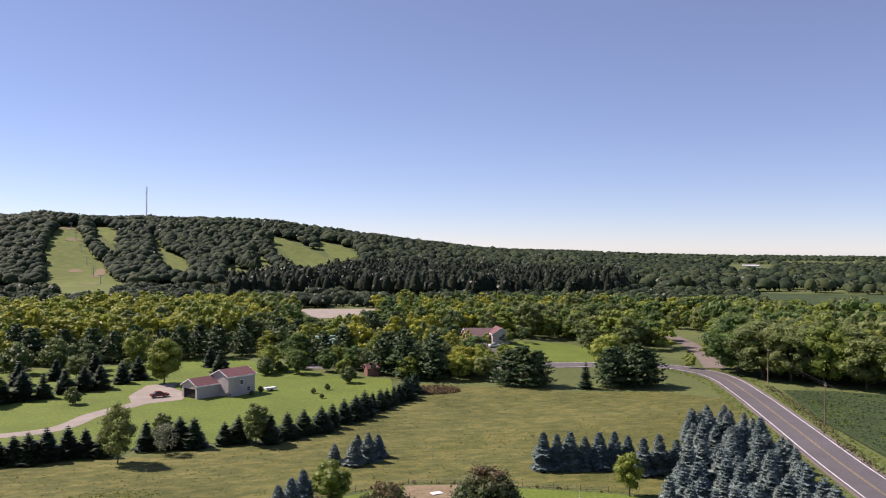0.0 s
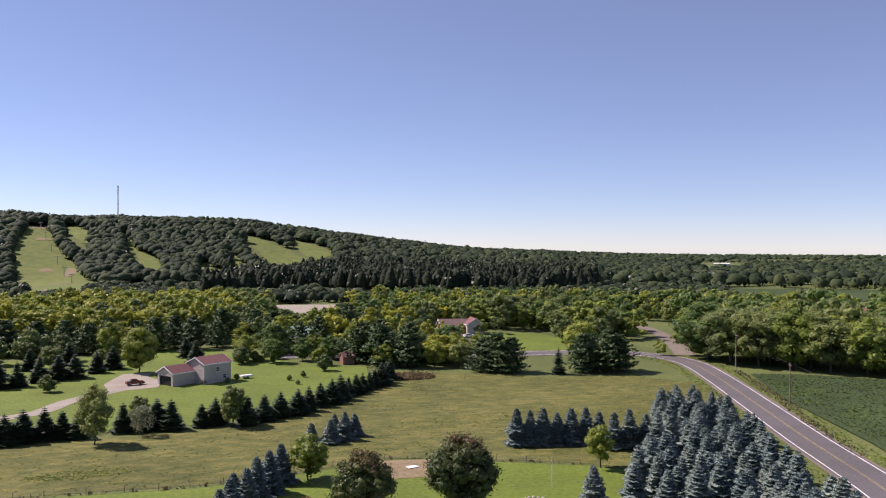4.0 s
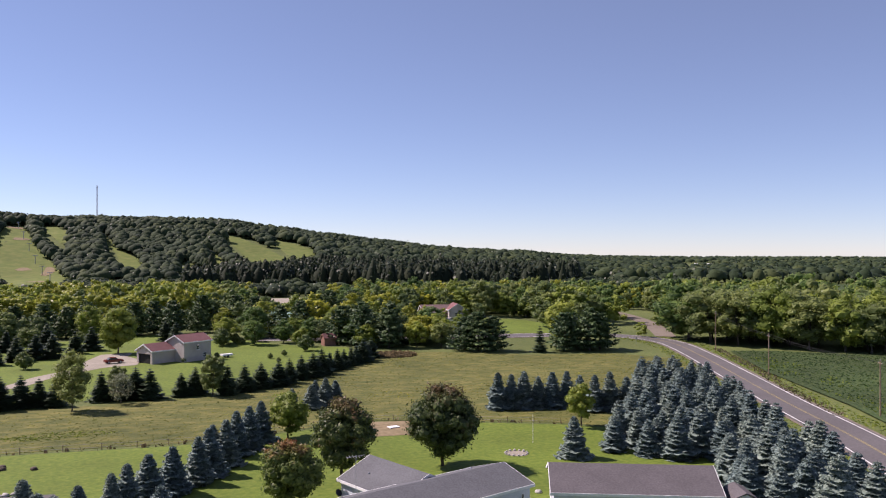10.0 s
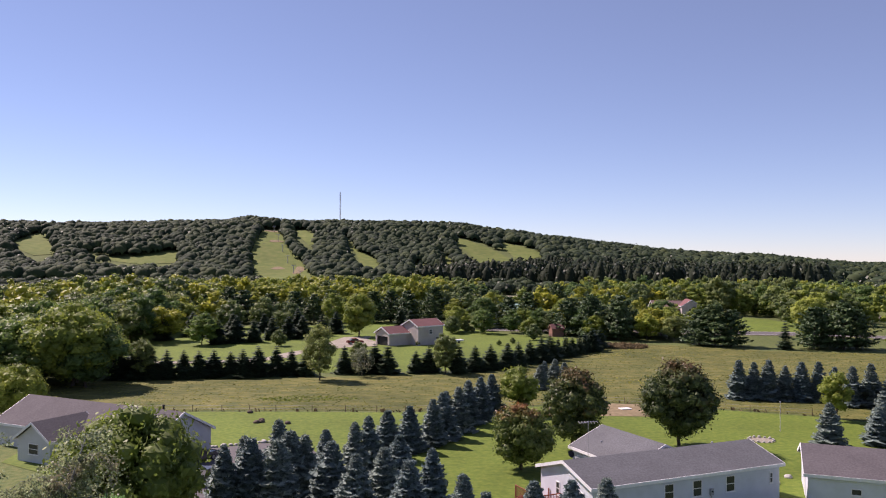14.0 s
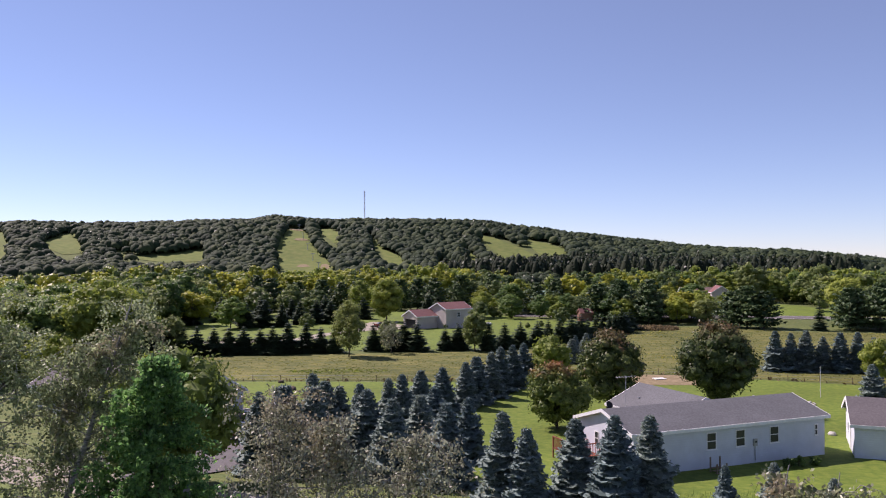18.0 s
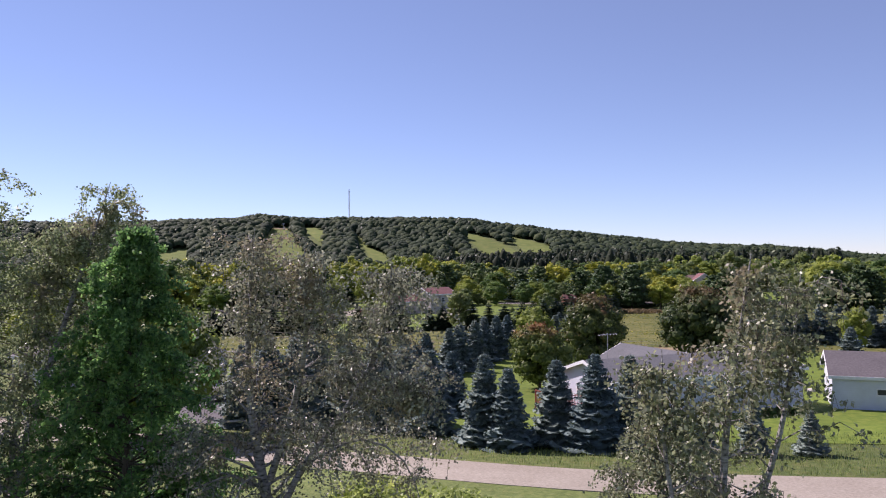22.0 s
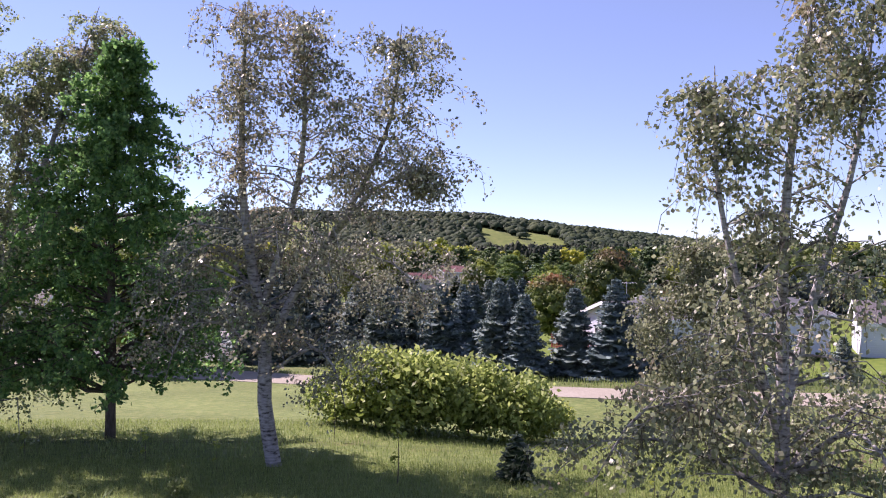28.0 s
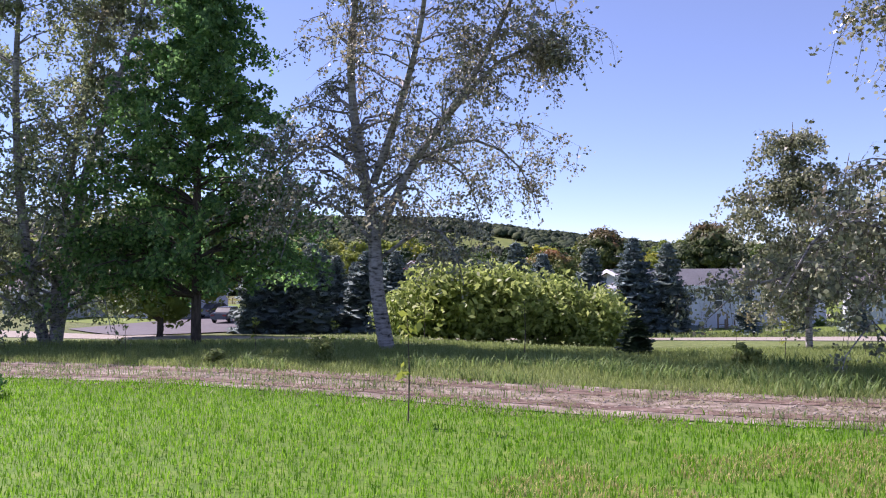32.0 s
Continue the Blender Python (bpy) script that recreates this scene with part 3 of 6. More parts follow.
def spruce_mesh(name, h, radius, levels, arms, r, droop=0.28, rich=True, tuft=0):
    """The needles of a spruce: whorls of drooping fans that lift at the tip."""
    faces, tips = [], []
    for i in range(levels):
        f = (i + r.uniform(-0.3, 0.3)) / levels
        f = min(max(f, 0.0), 0.985)
        z0 = h * (0.035 + 0.95 * f)
        reach = radius * (1 - f) ** 0.72 * r.uniform(0.78, 1.12) + 0.05
        turn = r.uniform(0, 2 * math.pi)
        for k in range(arms):
            a = turn + 2 * math.pi * (k + r.uniform(-0.25, 0.25)) / arms
            out = reach * r.uniform(0.75, 1.12)
            d = np.array([math.cos(a), math.sin(a), 0])
            s = np.array([-d[1], d[0], 0])
            t = np.array([0.12, 0.5, 0.8, 1.0])
            lift = np.array([0.02, -0.55, -0.85, -0.72]) * droop * out * r.uniform(0.7, 1.2) + out * 0.18 * f
            line = d[None] * (t * out)[:, None] + np.array([0, 0, 1])[None] * (z0 + lift)[:, None]
            wide = np.array([0.16, 0.4, 0.3, 0.05]) * out + 0.06
            for k2 in range(tuft):
                u = r.uniform(0.3, 1.08) ** 0.8
                tips.append(np.array([np.interp(u, t, line[:, c]) for c in range(3)]) + s * r.normal(0, 0.22) * out * (1.2 - u) + np.array([0, 0, r.uniform(-0.1, 0.06)]))
            for j in range(3):
                p, q = line[j], line[j + 1]
                for side in (-1, 1):
                    hang = np.array([0, 0, -0.4 * wide[j + 1]])
                    e = s * side
                    if rich:
                        m = (p + q) / 2
                        faces.append([p, q, q + e * wide[j + 1] * 0.6 + hang * 0.6 + d * wide[j + 1] * 0.5, m + e * wide[j] * 1.1 + hang + d * wide[j] * 0.25])
                        if j < 2:
                            faces.append([p, m, m + e * wide[j + 1] * 0.9 + hang * 1.6 + d * wide[j + 1] * 0.1, p + e * wide[j] * 0.9 + hang * 1.2])
                    else:
                        faces.append([p, q, q + e * wide[j + 1] + hang, p + e * wide[j] + hang])
    top = [[[0, 0, h * 1.0], [0.05 * math.cos(a), 0.05 * math.sin(a), h * 0.93], [0.07 * math.cos(a + 1.2), 0.07 * math.sin(a + 1.2), h * 0.9], [0.03 * math.cos(a + 2), 0.03 * math.sin(a + 2), h * 0.96]] for a in (0, 2.1, 4.2)]
    more = [leaf_cards(np.array(tips), np.tile([0, 0, 1.0], (len(tips), 1)), 0.32, r, 0.9, (0.35, 1.0))] if tuft else []
    return mesh_of(name, [np.array(faces), np.array(top)] + more)


def trunk_mesh(name, h, r0, r1, lean=0.0, sides=7, steps=5):
    bm = rod([(lean * (i / steps) ** 2, 0.3 * lean * math.sin(3 * i / steps), -0.25 + (h + 0.25) * i / steps) for i in range(steps + 1)], [r0 + (r1 - r0) * i / steps for i in range(steps + 1)], sides)
    me = bpy.data.meshes.new(name)
    bm.to_mesh(me)
    bm.free()
    return me


def conifer(name, label, category, needles, h, radius, levels, arms, seed, droop=0.28, rich=True, m=None, tuft=0):
    r = np.random.default_rng(seed)
    t = thing(name, m or Matrix(), label, category)
    put("trunk", trunk_mesh("trunk", h * 0.93, 0.02 * h + 0.03, 0.015), M["bark"], t)
    put("crown", spruce_mesh("crown", h, radius, levels, arms, r, droop, rich, tuft), M[needles], t)
    return t


def crown_points(r, h0, h1, radius, clumps, leaves, top=0.5, ragged=0.25):
    """Leaf centres and outward normals on lumpy clumps that fill a rounded crown."""
    mid, half = (h0 + h1) / 2, (h1 - h0) / 2
    cen, rad = [], []
    while len(cen) < clumps:
        p = r.uniform(-1, 1, 3)
        q = np.linalg.norm(p)
        if q > 1 or q < 0.35:
            continue
        wide = 1 - max(0.0, p[2]) ** 2 * top - max(0.0, -p[2]) ** 3 * 0.35
        cen.append([p[0] * radius * wide * 0.82, p[1] * radius * wide * 0.82, mid + p[2] * half * 0.86])
        rad.append(radius * r.uniform(0.2, 0.2 + ragged))
    cen, rad = np.array(cen), np.array(rad)
    pick = r.choice(clumps, leaves, p=rad ** 2 / (rad ** 2).sum())
    nrm = unit(r.normal(0, 1, (leaves, 3)) + np.array([0, 0, 0.25]))
    shell = r.uniform(0.55, 1.08, leaves)[:, None]
    return cen, rad, cen[pick] + nrm * shell * rad[pick][:, None] * np.array([1, 1, 0.8]), nrm


def limbs_mesh(name, r, h0, h1, girth, ends, sides=6, stem=0.75):
    """Trunk with limbs that run out to the given ends."""
    bm = rod([(0, 0, -0.3), (0.02 * h1, 0, h0), (-0.01 * h1, 0.02 * h1, (h0 + h1) / 2), (0, 0, h0 + (h1 - h0) * stem)], [girth * 1.25, girth * 0.9, girth * 0.5, girth * 0.12], sides + 2)
    for e in ends:
        e = np.asarray(e)
        z = min(h0 + (e[2] - h0) * r.uniform(0.25, 0.5), h0 + (h1 - h0) * 0.6)
        z = max(z, h0 * 0.8)
        mid = (e + np.array([0, 0, z])) / 2 + np.array([0, 0, (e[2] - z) * 0.12])
        g = girth * r.uniform(0.22, 0.38)
        rod([(0, 0, z), tuple(mid), tuple(e)], [g, g * 0.6, g * 0.15], sides - 1, bm)
    me = bpy.data.meshes.new(name)
    bm.to_mesh(me)
    bm.free()
    return me


def leafy(name, label, category, leaf, h, radius, seed, h0=None, clumps=45, leaves=1400, size=0.55, girth=None, top=0.45, ragged=0.25, bark="bark", limb_count=12, core=0.72, m=None, jitter=0.35):
    r = np.random.default_rng(seed)
    h0 = h * 0.18 if h0 is None else h0
    t = thing(name, m or Matrix(), label, category)
    cen, rad, c, nrm = crown_points(r, h0, h, radius, clumps, leaves, top, ragged)
    put("trunk", limbs_mesh("trunk", r, h0, h, girth or 0.02 * h + 0.04, cen[:limb_count]), M[bark], t)
    fill_in = np.concatenate([BLOB[None] * np.array([1, 1, 0.8]) * (core * k) + q for q, k in zip(cen, rad)])
    put("crown", mesh_of("crown", [leaf_cards(c, nrm, size, r, jitter), fill_in.reshape(-1, 3, 3)]), M[leaf], t)
    return t


def stand(proto, x, y, scale=1.0, turn=None, z=None, wide=1.0, label=""):
    zz = float(ground_z(x, y)) if z is None else z
    c = copy_thing(proto, Matrix.LocRotScale((x, y, zz), Euler((0, 0, rng.uniform(0, 6.28) if turn is None else turn)), None) )
    c.scale = (scale * wide, scale * wide, scale)
    if label:
        tagged(c, label)
    return c


def place(proto, x, y, scale=1.0, wide=1.0, turn=None):
    """Moves a prototype to its own place."""
    proto.matrix_basis = Matrix.LocRotScale((x, y, float(ground_z(x, y))), Euler((0, 0, rng.uniform(0, 6.28) if turn is None else turn)), (scale * wide, scale * wide, scale))
    return proto


def many(protos, spots):
    """Sets trees at (x, y, scale[, width]) spots, out of several prototypes in turn; each prototype takes a spot itself."""
    used = set()
    for i, s in enumerate(spots):
        p = protos[int(rng.integers(len(protos)))] if i >= len(protos) else protos[i]
        w = s[3] if len(s) > 3 else rng.uniform(0.9, 1.12)
        if p.name in used:
            stand(p, s[0], s[1], s[2], wide=w)
        else:
            used.add(p.name)
            place(p, s[0], s[1], s[2], w)


# conifers, unit height about 6 m
blue = [conifer("blue_spruce", "silvery blue spruce standing in rough grass", "spruce tree", "spruce", 6.0, 2.0 + 0.12 * i, 24, 9, 20 + i, tuft=18) for i in range(4)]
for b in blue:
    b["group"] = "blue spruces"
many(blue, [(18.6, 54.5, 1.1), (15.8, 53, 1.12), (13.5, 55.2, 1.05), (9.9, 53.8, 0.97), (8.4, 55.6, 1.12), (4.5, 61, 1.12), (2.4, 66.5, 1.1), (0.2, 63.5, 1.1), (-2.2, 68, 1.15), (6.6, 69.5, 0.98),
            (22.4, 50.5, 0.62), (25.4, 50, 0.66), (29, 49.5, 0.5), (-5, 72, 1.1), (-3.6, 77, 1.0), (-1.0, 80.5, 1.0), (0.2, 84.5, 0.98), (2.1, 88.7, 0.95), (4.6, 92.3, 0.92), (7.4, 95.5, 0.96), (8.8, 99, 1.0), (11.0, 103, 1.02), (12.6, 107.5, 1.05), (14.6, 111, 1.02), (16.6, 115.4, 1.0),
            (3.6, 74.5, 1.0), (-6.5, 66, 1.25), (-8, 76, 1.2), (-11, 66, 1.15), (-8.9, 66.5, 1.25), (-10.4, 71.5, 1.1), (-6.2, 71, 1.2), (9.4, 103.5, 0.9),
            (55.0, 92.8, 0.95), (58, 127, 1.1), (60.3, 126.5, 1.05), (62.6, 126.3, 1.12), (65.2, 126, 0.95), (67.6, 125.4, 1.08), (70.2, 125, 1.1), (72.8, 125, 0.95), (73, 120, 1.08), (76, 120.2, 1.15), (78.8, 119.4, 1.0), (27.3, 137.5, 0.72, 1.25), (30.2, 139.5, 0.85, 1.2), (24.2, 139, 0.6, 1.2), (32.4, 142, 0.7, 1.2), (28.6, 141, 0.75, 1.2)])
STAND = [(60, 92), (65, 88.5), (72, 85), (66, 76), (62, 68), (63, 57), (73, 60), (83, 84), (95, 107), (99.5, 118), (105, 133), (110, 148), (103, 151), (93, 139), (84, 125), (76, 113), (67, 102)]
patch_spots = []
for k in range(4000):
    x, y = rng.uniform(56, 114), rng.uniform(57, 155)
    if inside(STAND, x, y) and all((x - a) ** 2 + (y - b) ** 2 > 8.6 for a, b, *_ in patch_spots):
        patch_spots.append((x, y, rng.uniform(0.8, 1.15) * (1.12 if y < 78 else 1.0), rng.uniform(1.0, 1.2)))
blue_lite = [conifer("blue_spruce", "blue spruce in a dense planted stand beside the road", "spruce tree", "spruce", 5.7, 2.3, 17, 8, 30 + i, tuft=14) for i in range(4)]
for b in blue_lite:
    b["group"] = "spruce plantation"
many(blue_lite, patch_spots)

hedge = [conifer("dark_spruce", "dark green young spruce in a hedgerow beside the meadow", "spruce tree", "dark_spruce", 5.8, 2.7, 17, 9, 40 + i, 0.2) for i in range(3)]
for b in hedge:
    b["group"] = "hedgerow spruces"
hs = [(-48.6 + 2.75 * i + rng.uniform(-0.4, 0.4), 148.5 + 0.5 * i + rng.uniform(-1, 1), rng.uniform(0.85, 1.1)) for i in range(13)]
hs += [(x, y, rng.uniform(0.8, 1.05)) for x, y in ((-8, 156.6), (-4.4, 156.8), (-2.2, 157.8), (0.4, 156.5), (5.9, 157.6), (8.5, 158.6), (14.4, 157), (17.8, 160), (21.2, 162.4), (24.9, 164), (27.5, 167), (30.5, 171), (33.5, 174), (36, 177.5), (38.5, 181.5), (40.8, 184), (42.8, 186.5), (45, 189), (46.8, 191.5), (49.2, 194.5), (51, 198), (53, 202))]
hs += [(x, y, rng.uniform(1.1, 1.32)) for x, y in ((-45, 211), (-41, 214.2), (-36.8, 216), (-32.9, 222.4), (-28.8, 224.6), (-25.2, 226.6), (-20.8, 234.8), (-17.3, 241.3), (2, 261.5), (-50, 226), (-57, 232), (-47, 238), (-39, 244), (-62, 221), (5, 250), (-30, 252))]
many(hedge, hs)

def pine_tree(name, label, h, radius, levels, arms, tufts, size, seed, leaf="pine"):
    """A white pine: tiers of level, upturned arms with tufts of needles on their outer parts."""
    r = np.random.default_rng(seed)
    t = thing(name, Matrix(), label, "pine tree")
    wood_bm = rod([(0, 0, -0.3), (0.1, 0, h * 0.4), (0, 0.1, h * 0.93)], [0.026 * h, 0.017 * h, 0.02], 7)
    cen, nrm = [], []
    for i in range(levels):
        f = (i + r.uniform(0, 0.6)) / levels
        z0 = h * (0.05 + 0.92 * f)
        reach = radius * (1 - f ** 1.5) ** 0.75 + 0.25
        turn = r.uniform(0, 6.28)
        for k in range(arms):
            a = turn + 2 * math.pi * (k + r.uniform(-0.3, 0.3)) / arms
            out = reach * r.uniform(0.6, 1.2)
            d, s = np.array([math.cos(a), math.sin(a), 0]), np.array([-math.sin(a), math.cos(a), 0])
            up = out * r.uniform(0.0, 0.22) + out * 0.3 * f
            if i % 2 == 0:
                rod([(0, 0, z0), tuple(d * out * 0.6 + np.array([0, 0, z0 + up * 0.3])), tuple(d * out + np.array([0, 0, z0 + up]))], [0.05, 0.03, 0.012], 4, wood_bm)
            u = r.uniform(0.25, 1.05, tufts)
            w = r.normal(0, 1, tufts) * (0.24 * out * (1.15 - u) + 0.1)
            cen.append(d[None] * (u * out)[:, None] + s[None] * w[:, None] + np.stack([0 * u, 0 * u, z0 + up * u ** 1.6 - 0.1 * np.abs(w) + r.normal(0, 0.1, tufts)], 1))
            nrm.append(np.tile([0, 0, 1.0], (tufts, 1)) + d * 0.35)
    cen, nrm = np.concatenate(cen), np.concatenate(nrm)
    part("trunk", wood_bm, M["bark"], t)
    put("crown", mesh_of("crown", [leaf_cards(cen, nrm, size, r, 0.45, (0.6, 1.0))]), M[leaf], t)
    return t


pines = [pine_tree("white_pine", "broad dark white pine with tiers of level branches", 11.5, 5.6, 12, 8, 30, 0.95, 50 + i) for i in range(3)]
many(pines, [(84.5, 207, 1.0), (88.5, 206, 0.85), (81.5, 210, 0.85), (107.5, 200, 0.98), (114.5, 198.5, 1.05), (118.5, 200, 0.9), (112, 205, 0.9), (-35, 282, 1.0), (-52, 278, 1.05), (-58, 284, 1.1), (-8, 282, 1.0), (-28, 278, 0.9), (4, 282, 1.0), (-44, 272, 0.8), (63, 222, 1.0), (57, 228, 1.05), (51, 236, 0.9), (66, 232, 1.1), (-22, 284, 1.0), (-14, 288, 0.85), (-45, 290, 0.9), (25, 290, 1.1), (32, 296, 1.05), (44, 266, 1.0), (37, 262, 0.9), (52, 270, 0.95), (56, 256, 0.9), (61, 250, 1.0), (-2, 288, 1.0), (14, 300, 1.1),
             (-66, 282, 0.9), (-74, 287, 1.0), (12, 286, 0.8), (60, 300, 1.1), (70, 308, 1.05)])
purple = conifer("dark_spruce", "dark purplish spruce among the corner pines", "spruce tree", "dark_spruce", 8.0, 2.5, 18, 9, 61, 0.2)
place(purple, 99.5, 199, 0.95)

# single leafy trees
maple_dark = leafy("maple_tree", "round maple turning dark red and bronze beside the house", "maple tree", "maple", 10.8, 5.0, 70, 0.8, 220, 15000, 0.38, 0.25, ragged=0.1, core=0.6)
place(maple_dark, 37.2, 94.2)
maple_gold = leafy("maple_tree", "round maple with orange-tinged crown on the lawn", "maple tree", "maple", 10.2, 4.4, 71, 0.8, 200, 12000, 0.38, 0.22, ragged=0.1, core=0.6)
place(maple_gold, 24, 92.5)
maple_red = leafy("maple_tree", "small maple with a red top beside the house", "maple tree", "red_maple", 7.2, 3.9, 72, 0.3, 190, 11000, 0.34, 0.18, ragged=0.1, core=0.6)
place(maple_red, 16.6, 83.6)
small_gold = leafy("leafy_tree", "small yellow-green tree on the lawn", "tree", "lime", 7.0, 3.3, 73, 0.6, 60, 3500, 0.42, 0.15)
place(small_gold, 20.6, 116)
yellow_tree = leafy("leafy_tree", "slim yellow-green tree beside the spruces", "tree", "lime", 6.8, 2.6, 74, 0.8, 50, 2200, 0.42, 0.14, ragged=0.2)
place(yellow_tree, 65.1, 109.8)
round_tree = leafy("leafy_tree", "broad round yellow-green tree beside the gravel road", "tree", "lime", 10.4, 5.8, 75, 0.5, 190, 16000, 0.4, 0.25, ragged=0.13, core=0.6)
place(round_tree, -16.9, 60, 1.07)
for x, y, s, w in ((-54, 141, 1.45, 1.05), (-57, 114, 0.95, 1.0), (-65, 120, 1.0, 1.1), (-72, 128, 1.1, 1.0), (-50, 112, 0.75, 1.0), (-70, 142, 1.15, 1.1)):
    stand(round_tree, x, y, s, wide=w, label="lush yellow-green tree beside the dark-roofed house")
field_birch = leafy("birch_tree", "thin-leaved birch at the meadow's edge", "birch tree", "olive", 11.2, 3.7, 76, 0.6, 90, 6500, 0.34, 0.14, ragged=0.16, core=0.45)
place(field_birch, -12, 148)
low_tree = leafy("leafy_tree", "narrow olive tree in the hedgerow", "tree", "olive", 8.6, 2.9, 77, 0.3, 70, 4600, 0.34, 0.14, top=0.3, ragged=0.15)
place(low_tree, 11.6, 156.2)
stand(low_tree, -44.5, 149, 0.95)
stand(low_tree, -5.5, 161, 0.75)
grey_bush = leafy("shrub", "rounded grey-green bush at the lawn's edge", "shrub", "olive", 4.6, 2.8, 79, 0.2, 60, 2200, 0.4, 0.1, ragged=0.15)
place(grey_bush, 39, 222)
stand(grey_bush, -22, 255, 0.9)
for x, y, k in ((-28.6, 206.1, 0.9), (17.7, 241, 1.1), (-41.6, 262, 2.1), (-52, 258, 2.0), (-33, 262, 1.7)):
    stand(grey_bush, x, y, k, label="round grey-green tree on the mown lawn")
stand(grey_bush, 22, 246, 0.7)
tan_bush = leafy("shrub", "thin tan bush losing its leaves beside the hedgerow", "shrub", "birch_brown", 6.0, 2.6, 93, 0.3, 50, 1300, 0.36, 0.1, ragged=0.15, core=0.2)
place(tan_bush, -4.5, 153)
lone = leafy("leafy_tree", "tall yellow-green tree beside the red-roofed house", "tree", "lime", 13.0, 5.0, 78, 0.8, 90, 6500, 0.48, 0.24, top=0.3)
place(lone, -9.9, 232.3)
stand(lone, 113.5, 214, 1.02, wide=1.15, label="round yellow-green tree behind the corner pines")

def broad(leaf, n0, count, label, h=12.0, radius=5.0):
    out = [leafy("leafy_tree", label, "tree", leaf, h * (1 + 0.05 * i), radius, n0 + i, h * 0.03, 58, 3600, 0.52, 0.2, top=0.4, ragged=0.18, limb_count=4, core=0.66, jitter=0.5) for i in range(count)]
    for o in out:
        o["group"] = "valley trees"
    return out


wood = broad("green", 80, 3, "green broadleaf tree in the valley woods") + broad("olive", 84, 2, "olive-leaved tree in the valley woods") + broad("lime", 87, 2, "yellow-green tree in the valley woods") + broad("gold", 90, 1, "yellowing tree in the valley woods")
spots = []
def fill(x0, x1, y0, y1, gap, lo=0.8, hi=1.25, keep=None):
    y = y0
    while y < y1:
        x = x0 + rng.uniform(0, gap)
        while x < x1:
            px, py = x + rng.uniform(-0.35, 0.35) * gap, y + rng.uniform(-0.35, 0.35) * gap
            if keep is None or keep(px, py):
                spots.append((px, py, rng.uniform(lo, hi)))
            x += gap
        y += gap * 0.9


fill(-130, 22, 296, 345, 8.5, 0.9, 1.3, keep=lambda x, y: y > 306 + 0.12 * x or x < -66)
fill(-130, -66, 240, 296, 9.0)
fill(22, 84, 262, 330, 9.0, 0.6, 1.1, keep=lambda x, y: not (32 < x < 51 and 272 < y < 290) and y > 258)
fill(-90, -50, 138, 168, 7.5, 0.85, 1.05, keep=lambda x, y: x < -50 - (y - 140) * 0.3)
fill(-110, -62, 168, 268, 10, 0.8, 1.1)
fill(155, 320, 90, 300, 8.5, 1.15, 1.6, keep=lambda x, y: y > 198 - 1.1 * (x - 155) and not (y < 300 and x < 182 + (y - 250) * 0.4 and y > 222))
fill(108, 180, 270, 345, 9.0, 0.85, 1.25, keep=lambda x, y: abs(x - (178 + (y - 270) * 0.3)) > 9 and (y > 296 or x > 140))
fill(52, 84, 226, 262, 8.0, 0.55, 0.85)
fill(20, 52, 243, 262, 8.5, 0.4, 0.75)
spots += [(90, 277, 0.45), (97, 276, 0.4), (106, 279, 0.5), (113, 282, 0.6), (92, 300, 0.9), (106, 301, 0.85), (240, 150, 1.4), (252, 140, 1.5), (262, 128, 1.4), (272, 150, 1.6), (167, 240, 0.5), (171, 246, 0.55), (178, 262, 0.5), (150, 252, 0.35), (70.5, 220, 0.62), (77.4, 218, 0.65), (74, 232, 0.7), (131, 262, 0.9), (39.5, 233, 0.5), (-20, 268, 0.9), (148, 226, 0.5), (47, 243, 0.6), (90, 236, 0.7), (-48.5, 209, 0.7), (-34, 246, 0.6)]
spots.sort(key=lambda q: q[1] + 0.35 * abs(q[0]))
SIGHT = math.atan2(351.8, 350)
spots = [q for q in spots if not (q[1] > 150 and q[0] > 140 and abs(math.atan2(q[0], q[1]) - SIGHT) < 0.009)]
near_spots = [(*q, rng.uniform(1.05, 1.45)) for q in spots[:290]]
many(wood, [q for q in near_spots if q[0] < 140 and not (q[1] > 288 and q[0] < 60)])
many([stand(p, 0, -200, 1.0) for p in (wood[5], wood[7], wood[6], wood[7])], [q for q in near_spots if q[1] > 288 and q[0] < 60])
many([stand(p, 0, -200, 1.0) for p in (wood[3], wood[0], wood[4], wood[3], wood[5])], [q for q in near_spots if q[0] >= 140])


